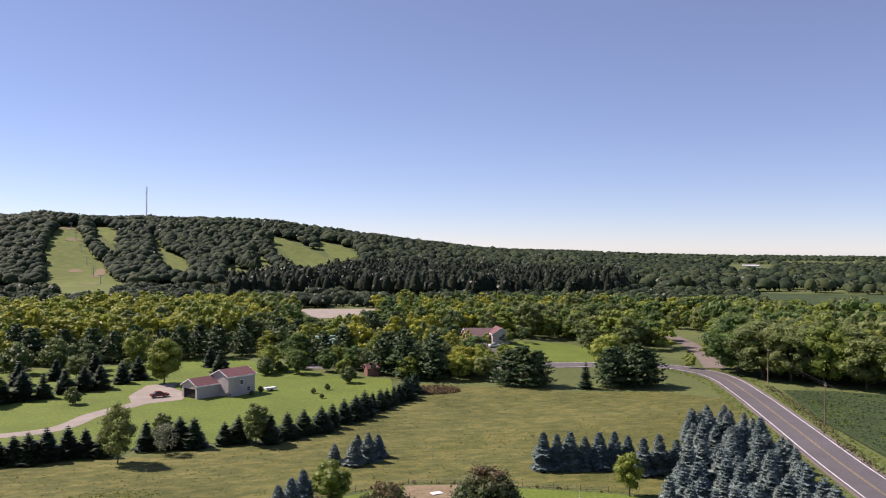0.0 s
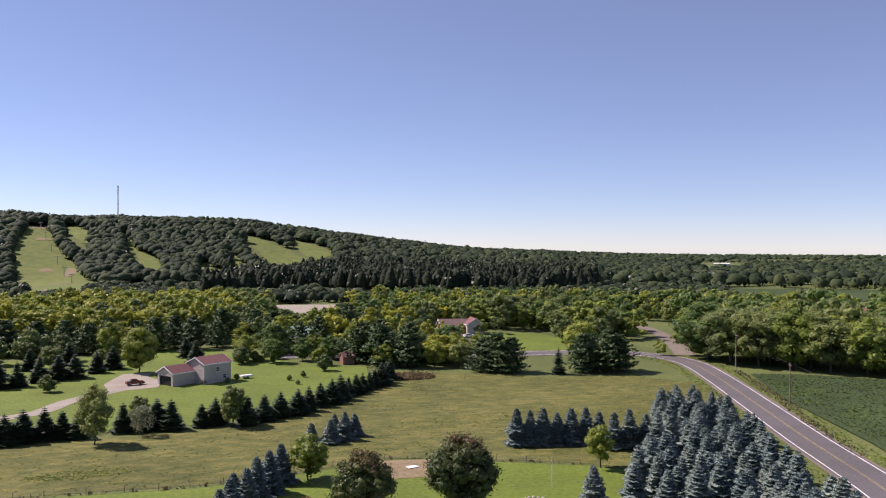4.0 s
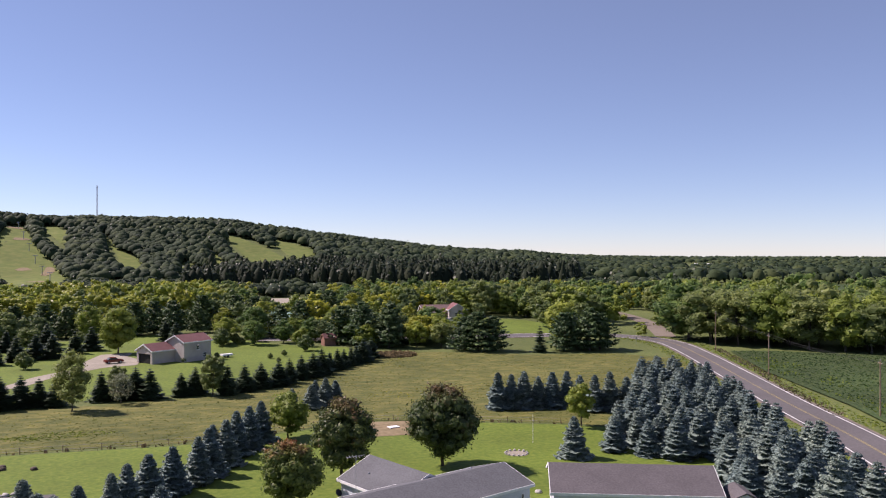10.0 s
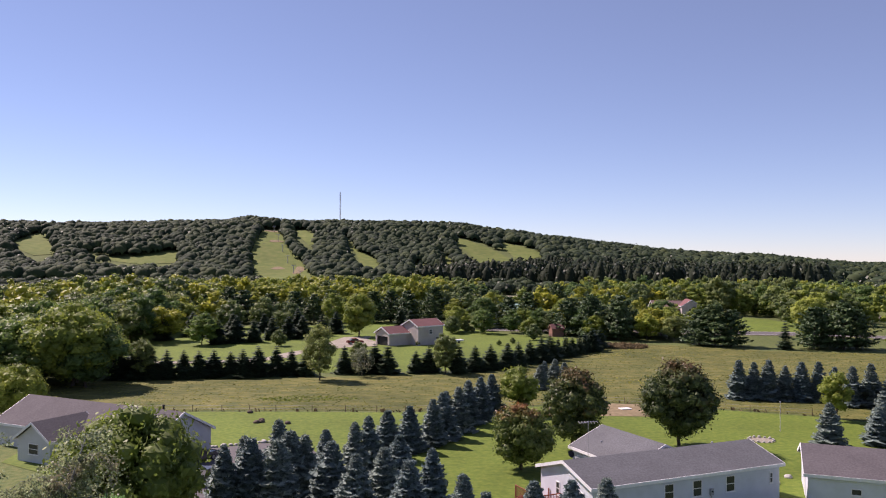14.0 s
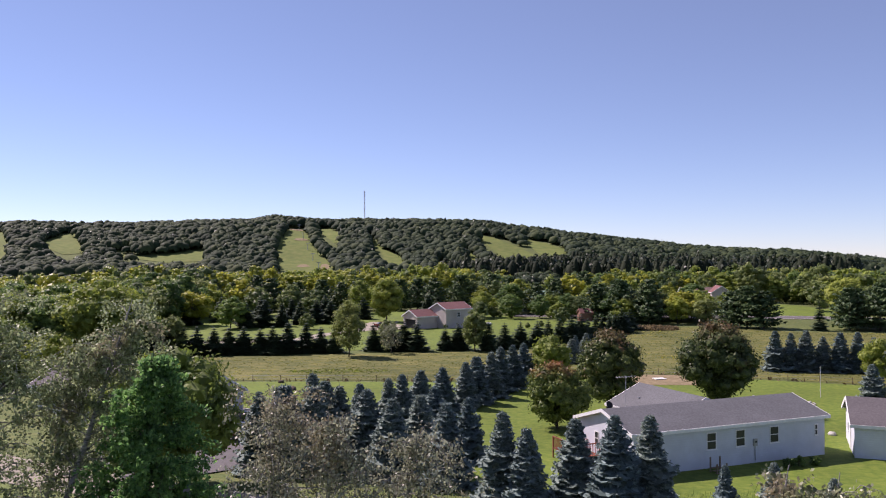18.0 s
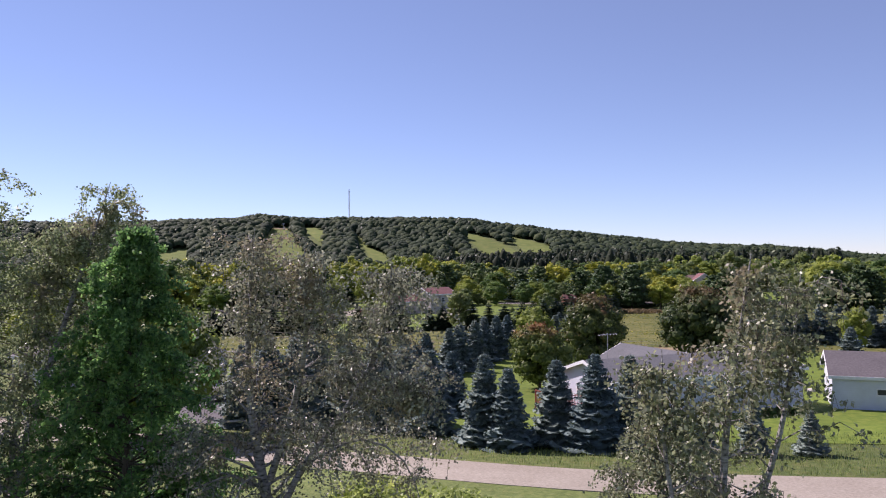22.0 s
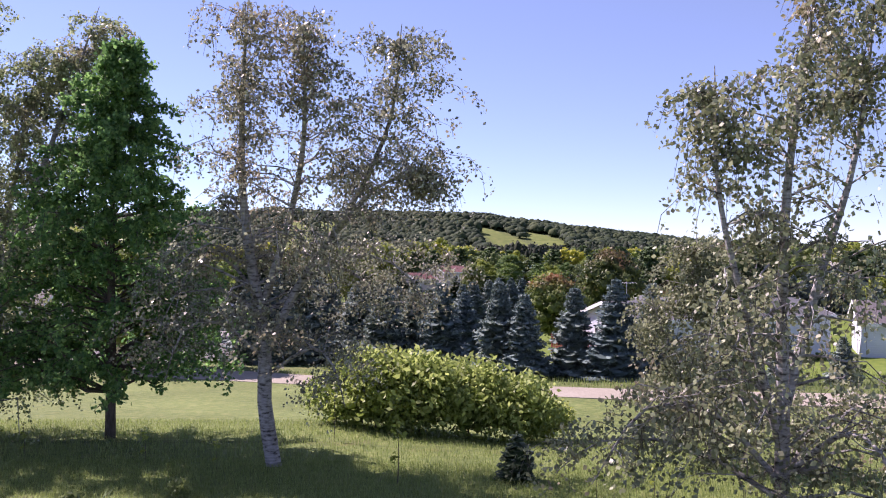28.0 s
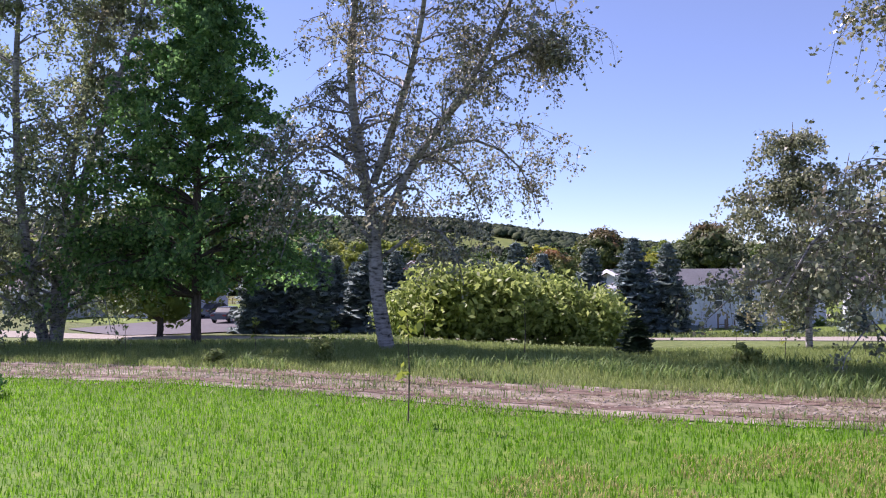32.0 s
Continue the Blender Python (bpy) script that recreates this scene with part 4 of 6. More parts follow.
def joined_trees(name, leaves, where, label, seed, cards=300, size=0.95):
    """Trees that stand too deep in the woods to be told apart: their crowns in one mesh a kind of leaf."""
    r = np.random.default_rng(seed)
    pick = r.integers(0, len(leaves), len(where))
    for i, leaf in enumerate(leaves):
        kinds = []
        for k in range(3):
            cen, rad, c, nrm = crown_points(r, 0.3, 12.0, 5.0, 24, cards, 0.45, 0.17)
            solid = np.concatenate([BLOB[None] * np.array([1, 1, 0.85]) * (0.7 * q) + p for p, q in zip(cen, rad)]).reshape(-1, 3, 3)
            kinds.append((leaf_cards(c, nrm, size, r, 0.35, (0.75, 1.0)), solid))
        flat, solid = [], []
        for q in [w for w, k in zip(where, pick) if k == i]:
            a = r.uniform(0, 6.28)
            turn = np.array([[math.cos(a), -math.sin(a), 0], [math.sin(a), math.cos(a), 0], [0, 0, 1]])
            girth = r.uniform(0.95, 1.35)
            wide = np.array([girth, girth, r.uniform(0.8, 1.15)]) * q[2]
            at = np.array([q[0], q[1], float(ground_z(q[0], q[1]))])
            one = kinds[int(r.integers(3))]
            flat.append(one[0] @ turn.T * wide + at)
            solid.append(one[1] @ turn.T * wide + at)
        if flat:
            tagged(put(name, mesh_of(name, [np.concatenate(flat), np.concatenate(solid)]), M[leaf]), label, "woods", kind="stuff")


joined_trees("valley_crowns", ["olive", "green", "olive", "lime", "olive"], [q for q in spots[290:] if q[0] > 100], "close-set broadleaf crowns of the valley woods", 9, 420, 0.8)
joined_trees("valley_crowns", ["lime", "gold", "olive", "gold"], [q for q in spots[290:] if q[0] <= 100], "close-set yellowing crowns of the valley woods", 19, 320, 0.9)

# far woods: joined crowns, one mesh a tract
def dome():
    bm = bmesh.new()
    bmesh.ops.create_icosphere(bm, subdivisions=2, radius=1.0)
    bmesh.ops.delete(bm, geom=[v for v in bm.verts if v.co.z < -0.45], context="VERTS")
    v = np.array([tuple(q.co) for q in bm.verts])
    f = np.array([[q.index for q in face.verts] for face in bm.faces])
    bm.free()
    return v, f


DOME_V, DOME_F = dome()


def tract(name, xs, ys, radius, height, material, label, seed, pointed=0.0, cards=0, leaf=1.8):
    r = np.random.default_rng(seed)
    k = len(xs)
    lobes = unit(r.normal(0, 1, (k, 7, 3)) + np.array([0, 0, 0.5]))
    lump = np.clip(np.einsum("vc,klc->kvl", unit(DOME_V), lobes), 0, 1) ** 5
    v = np.repeat(DOME_V[None], k, 0) * (0.88 + 0.2 * lump.max(2) + r.normal(0, 0.03, (k, len(DOME_V))))[:, :, None]
    if pointed:
        v[:, :, :2] *= 1 - pointed * np.clip(v[:, :, 2:3], 0, 1)
    rad = radius * r.uniform(0.65, 1.3, k)
    wave = np.array([noise.noise(Vector((a * 0.02, b * 0.02, seed))) for a, b in zip(xs, ys)])
    hh = height * r.uniform(0.75, 1.2, k) * (1 + 0.3 * wave)
    c = np.column_stack([xs, ys, ground_z(xs, ys) + hh * 0.36])
    v = v * np.stack([rad, rad, hh * 0.62], 1)[:, None] + c[:, None]
    me = bpy.data.meshes.new(name)
    allv = v.reshape(-1, 3)
    allf = (DOME_F[None] + (np.arange(k) * len(DOME_V))[:, None, None]).reshape(-1, 3)
    me.vertices.add(len(allv))
    me.vertices.foreach_set("co", allv.ravel())
    me.loops.add(allf.size)
    me.loops.foreach_set("vertex_index", allf.ravel().astype(np.int32))
    me.polygons.add(len(allf))
    me.polygons.foreach_set("loop_start", np.arange(0, allf.size, 3, dtype=np.int32))
    me.update(calc_edges=True)
    if cards:
        # loose leaf masses round each crown break its outline
        nrm = unit(r.normal(0, 1, (k * cards, 3)) * np.array([1, 1, 0.8]) + np.array([0, 0, 0.35]))
        at = np.repeat(c, cards, 0) + nrm * (np.repeat(np.stack([rad, rad, hh * 0.62], 1), cards, 0) * r.uniform(0.85, 1.12, (k * cards, 1)))
        extra = mesh_of(name, [leaf_cards(at, nrm, leaf, r, 0.55, (0.8, 1.0))])
        tagged(put(name, extra, M["leaf_" + material.name]), label, "woods", kind="stuff")
    return tagged(put(name, me, material, smooth=True), label, "woods", kind="stuff")


M["leaf_hill_woods"] = leaf_material("hill_leaf_masses", (0.02, 0.034, 0.014), (0.045, 0.062, 0.023), 0.2)
M["leaf_pine_woods"] = leaf_material("pine_leaf_masses", (0.02, 0.032, 0.015), (0.045, 0.06, 0.026), 0.2)
M["leaf_valley_woods"] = leaf_material("valley_leaf_masses", (0.055, 0.085, 0.02), (0.2, 0.235, 0.045), 0.35)
M["leaf_golden_woods"] = leaf_material("golden_leaf_masses", (0.1, 0.12, 0.02), (0.3, 0.3, 0.045), 0.35)


def scatter(seed, count, az0, az1, r0, r1, keep):
    r = np.random.default_rng(seed)
    az = np.radians(r.uniform(az0, az1, count))
    d = np.sqrt(r.uniform(r0 * r0, r1 * r1, count))
    x, y = d * np.sin(az), d * np.cos(az)
    ok = np.array([keep(a, b) for a, b in zip(x, y)])
    return x[ok], y[ok]


polys = list(RUNS.values())
def wooded(x, y):
    return not any(inside(p, x * k, y * k) for p in polys for k in (0.99, 1.0, 1.02, 1.04, 1.06, 1.08))


x, y = scatter(1, 12500, -36, 34, 830, 1300, wooded)
tract("hill_woods", x, y, 7.2, 11.5, M["wood_far"], "dark green broadleaf woods covering the ski hill", 1, cards=11, leaf=2.3)
x, y = scatter(2, 1700, 1, 28, 600, 940, wooded)
tract("pine_woods", x, y, 4.5, 17, M["wood_conifer"], "dark pine woods at the foot of the hill", 2, 0.4, cards=26, leaf=2.6)
def valley(a, b):
    az = math.degrees(math.atan2(a, b))
    if inside(FAR_FIELD, a, b) or (abs(az - 36) < 1.5 and 1250 < math.hypot(a, b) < 1950) or (102 < a < 152 and 540 < b < 750):
        return False
    return wooded(a, b) and not (44 < a < 92 and 395 < b < 500) and not (18 < a < 48 and 640 < b < 860) and not (a > 90 and a < 260 and b < 400 and abs(a - 195) < 16)


def belt(seed, count, az0, az1, r0, r1, lo, hi):
    r = np.random.default_rng(seed)
    x, y = scatter(seed, count, az0, az1, r0, r1, valley)
    return [(a, b, k * (0.5 if 6 < math.degrees(math.atan2(a, b)) < 11.5 and b < 430 else 1.0)) for a, b, k in zip(x, y, r.uniform(lo, hi, len(x)))]


joined_trees("golden_woods", ["gold", "lime", "gold", "lime"], belt(7, 600, -34, 3, 308, 480, 0.75, 1.1), "golden-green broadleaf belt along the valley", 7)
joined_trees("valley_woods", ["green", "olive", "lime", "green", "gold"], belt(3, 620, 2, 40, 325, 500, 0.7, 1.15), "green and yellowing broadleaf woods in the valley", 3)
x, y = scatter(6, 1500, -34, 40, 500, 730, valley)
tract("valley_woods", x, y, 5.5, 7.0, M["wood_far"], "dark green woods deeper in the valley", 6, cards=34, leaf=2.2)
x, y = scatter(4, 2600, 14, 54, 760, 1900, valley)
tract("plain_woods", x, y, 8.5, 12, M["wood_far"], "distant woods on the plain", 4, cards=16, leaf=3.4)
x, y = scatter(5, 3600, 12, 54, 1900, 4700, lambda a, b: noise.noise(Vector((a * 0.0022, b * 0.0022, 4))) > -0.12)
tract("horizon_woods", x, y, 13, 12, M["wood_far"], "woods on the horizon", 5)

# ---- houses ----
def gable_building(name, m, L, W, wall, rise, walls, roof, label, category="house", over=0.35, fascia="trim", door=0.0):
    """A gabled house, its ridge along x, with walls, two roof slopes and white fascia boards."""
    t = thing(name, m, label, category)
    a, b = L / 2, W / 2
    for nm, y0, y1 in (("wall", -b, -b + 0.2), ("wall", b - 0.2, b)):
        part(nm, box(-a, a, y0, y1, -0.4, wall), M[walls], t)
    for x0, x1 in ((-a, -a + 0.2), (a - 0.2, a)):
        gap = [(-door, -0.4), (-door, 2.3), (door, 2.3), (door, -0.4)] if door and x0 < 0 else []
        part("gable_wall", prism([(-b + 0.2, -0.4), *gap, (b - 0.2, -0.4), (b - 0.2, wall), (0, wall + rise * (1 - 0.2 / b)), (-b + 0.2, wall)], 0, x0, x1), M[walls], t)
    s = rise / b
    e, th = b + over, 0.16
    for sg in (-1, 1):
        part("roof_slope", prism([(0, wall + rise), (sg * e, wall - s * over), (sg * e, wall - s * over + th), (0, wall + rise + th)], 0, -a - over, a + over), M[roof], t)
        part("fascia", box(-a - over, a + over, sg * e - 0.03, sg * e + 0.03, wall - s * over - 0.1, wall - s * over + th + 0.02), M[fascia], t)
        for xe in (-a - over - 0.05, a + over):
            part("barge_board", prism([(0, wall + rise - 0.12), (sg * e, wall - s * over - 0.12), (sg * e, wall - s * over + th + 0.01), (0, wall + rise + th + 0.01)], 0, xe, xe + 0.05), M[fascia], t)
    return t


def window(t, x, y, z, w, h, face="-y", rail=True):
    """A sash window with frame, sill, glass and meeting rail, proud of the wall it sits in."""
    def bx(u0, u1, d0, d1, z0, z1):
        if face == "-y":
            return box(x + u0, x + u1, y - d1, y - d0, z + z0, z + z1)
        if face == "-x":
            return box(x - d1, x - d0, y + u0, y + u1, z + z0, z + z1)
        return box(x + d0, x + d1, y + u0, y + u1, z + z0, z + z1)
    fr = bx(-w / 2, w / 2, 0, 0.05, h - 0.07, h)
    for u0, u1, z0, z1 in ((-w / 2, -w / 2 + 0.07, 0, h - 0.07), (w / 2 - 0.07, w / 2, 0, h - 0.07), (-w / 2 + 0.07, w / 2 - 0.07, 0, 0.07)):
        me = bpy.data.meshes.new("tmp")
        o = bx(u0, u1, 0, 0.05, z0, z1)
        o.to_mesh(me)
        o.free()
        fr.from_mesh(me)
        bpy.data.meshes.remove(me)
    wn = part("window", fr, M["trim"], t)
    part("pane", bx(-w / 2 + 0.07, w / 2 - 0.07, 0.004, 0.02, 0.07, h - 0.07), M["glass"], wn)
    if rail:
        part("meeting_rail", bx(-w / 2 + 0.07, w / 2 - 0.07, 0.02, 0.045, h * 0.5 - 0.03, h * 0.5 + 0.03), M["trim"], wn)
    part("sill", bx(-w / 2 - 0.06, w / 2 + 0.06, 0.0, 0.1, -0.05, 0.0), M["trim"], wn)
    return wn


M["shingle_brown"] = shingles("brown_shingles", (0.13, 0.085, 0.08), (0.2, 0.135, 0.125))
house = gable_building("white_house", pose(27.8, 71.3, PLAIN + 0.2, 0, 0, 22), 20.8, 8.2, 3.45, 1.25, "siding", "shingle", "long white-sided house with a grey shingle roof")
for wx in (-2.5, 0.62, 4.43):
    window(house, wx, -4.1, 1.5, 1.05, 1.45)
window(house, 9.36, -4.1, 1.75, 0.4, 1.0)
window(house, -10.4, 1.2, 1.5, 0.6, 1.2, "-x")
window(house, -10.4, -2.6, 1.5, 0.6, 1.2, "-x")
garage = gable_building("white_garage", pose(50.4, 71.2, PLAIN + 0.1, 0, 0, -23), 16.4, 9.6, 2.95, 1.65, "siding", "shingle_dark", "long white garage with a dark shingle roof", "garage")
for wx in (-4.2, 0.2, 4.6):
    window(garage, wx, -4.8, 1.35, 0.9, 0.6, rail=False)
red_house = gable_building("red_roof_house", pose(8.2, 212.4, PLAIN + 0.1, 0, 0, 38), 8.4, 6.6, 4.9, 1.5, "siding_tan", "shingle_red", "two-storey grey-tan house with a red shingle roof")
red_garage = gable_building("red_roof_garage", pose(1.45, 211.3, PLAIN + 0.1, 0, 0, 38), 9.6, 6.0, 3.1, 1.5, "siding_tan", "shingle_red", "attached garage with a red shingle roof and open door", "garage", door=2.3)
window(red_house, -1.0, -4.5, 2.9, 1.1, 1.2)
left_house = gable_building("dark_roof_house", pose(-31.9, 95.4, PLAIN, 0, 0, -28.5), 25, 9.4, 2.7, 2.4, "siding_grey", "shingle_dark", "long house with a dark shingle roof and a porch gable")
house_two = gable_building("pink_roof_house", pose(99, 287, -0.4, 0, 0, -6), 14, 9, 2.5, 2.3, "brown", "shingle_brown", "house with a faded red roof among trees")
shed = gable_building("garden_shed", pose(47.7, 234, PLAIN, 0, 0, 10), 3.6, 3.0, 2.3, 1.1, "brown", "shingle_red", "small brown shed at the lawn's edge", "shed", 0.2, "brown")
hall = gable_building("green_roof_building", pose(41, 281, PLAIN, 0, 0, -5), 15, 12, 4.2, 2.6, "siding", "roof_green", "white building with a green metal roof among trees", "building")

mast = thing("radio_mast", pose(-101, 1250, float(ground_z(-101, 1250))), "thin lattice radio mast on the hilltop", "mast")
for dx, dy in ((-0.8, -0.5), (0.8, -0.5), (0, 0.9)):
    part("leg", rod([(dx, dy, -1), (dx, dy, 55)], [0.22, 0.22], 5), M["steel"], mast)
bm = bmesh.new()
for i in range(18):
    z = i * 3.0
    for a, b in (((-0.8, -0.5), (0.8, -0.5)), ((0.8, -0.5), (0, 0.9)), ((0, 0.9), (-0.8, -0.5))):
        rod([(*a, z), (*b, z + 3.0)], [0.1, 0.1], 4, bm)
part("bracing", bm, M["steel"], mast)

M["pale_roof"] = surface("white_roof", [(0.3, (0.66, 0.66, 0.66)), (0.7, (0.8, 0.8, 0.8))], 1.0, 0.6, bump=0.1)
gable_building("far_barn", pose(1125, 1547, float(ground_z(1125, 1547)), 0, 0, -40), 34, 12, 3.2, 1.6, "siding", "pale_roof", "long white farm building far off on the plain", "barn")
gable_building("ski_lodge", pose(33, 840, float(ground_z(33, 840)), 0, 0, 15), 13, 9, 3.0, 2.6, "siding_grey", "pale_roof", "small ski lodge with a white roof at the hill's foot", "lodge")
gable_building("woodland_house", pose(262, 261, PLAIN + 3.2, 0, 0, -30), 12, 8, 5.0, 2.4, "siding", "brown", "white house half hidden in the woods")
lift = thing("ski_lift", pose(-140, 900, 0), "ski lift towers standing up the grassy run", "ski lift")
for k in range(6):
    f = k / 5
    lx, ly = -106 - 74 * f, 830 + 290 * f
    lz = float(ground_z(lx, ly))
    q = (lx + 140, ly - 900, lz)
    part("tower", rod([(q[0], q[1], q[2] - 1), (q[0], q[1], q[2] + 9)], [0.45, 0.3], 6), M["steel"], lift)
    part("crossarm", box(q[0] - 2.4, q[0] + 2.4, q[1] - 0.25, q[1] + 0.25, q[2] + 8.6, q[2] + 9.2), M["steel"], lift)

# ---- the bank with the birches ----
def birch(name, x, y, stems, label, leaf="birch", bark="birch_bark", branches=22, strands=6, leaves=11, size=0.1, spread=1.9, hang=0.9, start=0.3, seed=1, rise=0.7, droop=0.5, profile=None, category="birch tree", flat=1.0):
    """Stems by hand; limbs leave them outwards and up and droop; fine twigs hang from the limbs and carry the leaves."""
    r = np.random.default_rng(seed)
    t = thing(name, pose(x, y, float(ground_z(x, y))), label, category)
    twigs = bmesh.new()
    cen, nrm, strips = [], [], []
    for pts, r0 in stems:
        line = curve_points([(p[0], p[1], p[2]) for p in pts], 0.5)
        k = len(line)
        rad = r0 * (1 - np.linspace(0, 1, k)) ** 0.8 + 0.008
        part("trunk", rod([tuple(p) for p in line], list(rad), 8), M[bark], t)
        count = max(5, int(branches * (len(line) - 1) * 0.5 / 8.0))
        for b in range(count + (15 if line[-1][2] > 6 else 0)):
            f = start + (1 - start) * ((b + r.uniform(0, 1)) / count) ** (1.45 if profile else 1.0) if b < count else r.uniform(0.72, 1.0)
            i = min(int(f * (k - 1)), k - 2)
            p = line[i]
            a = r.uniform(0, 2 * math.pi)
            ln = spread * r.uniform(0.6, 1.15) * (1.15 - 0.75 * max(0.0, f - 0.35))
            if profile:
                ln = spread * r.uniform(0.75, 1.12) * profile(f)
            if b >= count:
                ln = 0.5 * spread * r.uniform(0.25, 0.7) * (profile(f) * 1.5 if profile else 1.0)
            d = np.array([math.cos(a), math.sin(a), 0])
            s = np.linspace(0, 1, 6)
            bow = p[None] + d[None] * (s * ln)[:, None] + np.array([0, 0, 1])[None] * (ln * (rise * s - (rise * 0.4 + droop) * s ** 2.6))[:, None]
            bow[1:] += r.normal(0, 0.05 * ln, (5, 3))
            g = max(0.012, rad[i] * 0.32)
            rod([tuple(q) for q in bow], list(g * (1 - 0.85 * s)), 4, twigs)
            for m in range(strands):
                u = 0.25 + 0.75 * (m + r.uniform(0, 1)) / strands
                j = min(int(u * 5), 4)
                q = bow[j] + (bow[j + 1] - bow[j]) * (u * 5 - j)
                h = hang * r.uniform(0.35, 1.2)
                side = unit(r.normal(0, 1, 3) * np.array([1, 1, 0.3])) * h * 0.45
                e = q + side + np.array([0, 0, -h * r.uniform(0.15, 1.0) + 0.15 * h])
                mid = (q + e) / 2 + side * 0.25 + np.array([0, 0, 0.12 * h])
                w2 = np.array([0.006, 0.0, 0.0]) if m % 2 else np.array([0.0, 0.006, 0.0])
                strips.append([q - w2, q + w2, mid + w2, mid - w2])
                strips.append([mid - w2, mid + w2, e + w2 * 0.4, e - w2 * 0.4])
                w = r.uniform(0.1, 1.05, leaves)[:, None]
                c = (1 - w) ** 2 * q + 2 * w * (1 - w) * mid + w * w * e + r.normal(0, 0.075, (leaves, 3))
                cen.append(c)
                nrm.append(r.normal(0, 1, (leaves, 3)))
    part("branch_work", twigs, M[bark], t)
    put("twig_work", mesh_of("twig_work", [np.array(strips)]), M["bark"], t)
    put("foliage", mesh_of("foliage", [leaf_cards(np.concatenate(cen), np.concatenate(nrm), size, r, 0.3, (0.72, 1.0))]), M[leaf], t)
    return t


birch("birch_tree", -0.1, 20.3, [([(0, 0, -0.3), (-0.32, 0.1, 1.6), (-0.38, 0.4, 3.0), (-0.75, 0.5, 5.0), (-0.95, 0.3, 7), (-0.7, -0.8, 9.2), (-0.3, -2.0, 11.2)], 0.2),
                                 ([(-0.4, 0.55, 4.2), (0.25, 0.0, 6), (0.8, -1.0, 8), (1.0, -2.4, 10.7)], 0.1),
                                 ([(-0.36, 0.35, 2.7), (0.35, 0.1, 4.2), (1.0, -0.3, 5.2), (2.0, -0.9, 6.6), (2.9, -1.7, 8.4), (3.2, -2.8, 10.3)], 0.11),
                                 ([(1.4, -0.4, 5.7), (2.6, -1.2, 6.9), (3.6, -1.8, 7.1), (4.1, -2.0, 6.3)], 0.06),
                                 ([(-0.3, 0.3, 2.6), (-1.4, -0.2, 3.6), (-2.2, -0.5, 3.4), (-2.6, -0.6, 2.2)], 0.05),
                                 ([(-0.2, 0.3, 2.3), (0.9, -0.4, 3.0), (1.5, -0.7, 2.6), (1.8, -0.8, 1.6)], 0.045), ([(-0.4, 0.5, 4.0), (-1.6, 1.0, 5.2), (-2.6, 1.2, 4.8), (-3.0, 1.3, 3.4)], 0.05), ([(-0.3, 0.5, 3.8), (1.0, 1.2, 4.9), (2.0, 1.8, 4.6), (2.6, 2.0, 3.2)], 0.05), ([(0.6, 0, 4.7), (2.2, 0.4, 5.3), (3.4, 0.6, 4.6), (3.9, 0.7, 3.3)], 0.045)],
      "weeping birch with pale trunk and thinning brown-green leaves", branches=44, strands=13, leaves=9, spread=2.2, seed=3, size=0.092)
birch("birch_tree", 9.7, 13.7, [([(0, 0, -0.3), (0.1, 0.1, 2), (0.15, 0.2, 4.5), (0.2, 0, 6.8), (0.7, -0.1, 10.3)], 0.14), ([(0.1, 0.1, 2.4), (0.9, 0.4, 4.8), (1.6, 0.5, 7), (2.0, 0.5, 10.0)], 0.09), ([(0.1, 0.1, 1.8), (-0.6, -0.2, 4), (-1.1, -0.2, 6.2), (-1.1, 0, 8.4)], 0.08), ([(0.0, 0, 1.3), (-1.2, -0.2, 2.5), (-2.4, -0.4, 2.6), (-3.3, -0.5, 1.4)], 0.05), ([(0.0, 0, 1.0), (-1.3, 0.9, 1.7), (-2.7, 1.7, 1.6), (-3.5, 2.1, 0.9)], 0.045), ([(0.0, 0, 1.1), (1.2, 1.2, 2.0), (2.6, 2.2, 2.0), (3.4, 2.6, 1.0)], 0.045), ([(0.0, 0, 1.3), (0.6, -0.9, 2.3), (0.8, -1.7, 2.2), (0.9, -2.2, 1.4)], 0.05)],
      "leafy weeping birch with leaves hanging near the ground", "birch_brown", branches=30, strands=11, leaves=10, spread=1.9, hang=1.1, start=0.06, seed=4, size=0.105)
birch("birch_tree", 11.2, 21.4, [([(0, 0, -0.3), (0, 0.1, 2), (-0.3, 0.1, 4), (-0.4, 0, 6.2)], 0.09), ([(0, 0, 1), (0.8, 0.2, 3), (1.3, 0.2, 5.4)], 0.07), ([(0, 0, 0.8), (-0.9, 0.2, 2.6), (-1.6, 0.2, 4.6)], 0.06)],
      "young birch with hanging leaves beside the gravel road", "birch_brown", branches=46, strands=11, leaves=20, spread=1.6, hang=0.9, start=0.15, seed=14, size=0.1)
birch("birch_tree", -10.2, 24.8, [([(0, 0, -0.3), (-0.5, 0.1, 1.8), (-0.9, 0.1, 5), (-0.8, -0.3, 8.8), (-0.3, -0.6, 13.7)], 0.17), ([(0.2, 0, -0.3), (0.5, 0.1, 2), (1.1, -0.1, 5), (2.2, 0.3, 8.8), (3.5, 0.7, 13.3)], 0.17), ([(0.1, 0.2, -0.3), (0, 0.8, 3), (0.6, 1.0, 7), (1.8, 0.4, 11.8)], 0.14)],
      "clump of three birch stems with olive leaves", "birch_olive", branches=40, strands=13, leaves=17, spread=2.9, hang=1.1, start=0.08, size=0.11, seed=5)
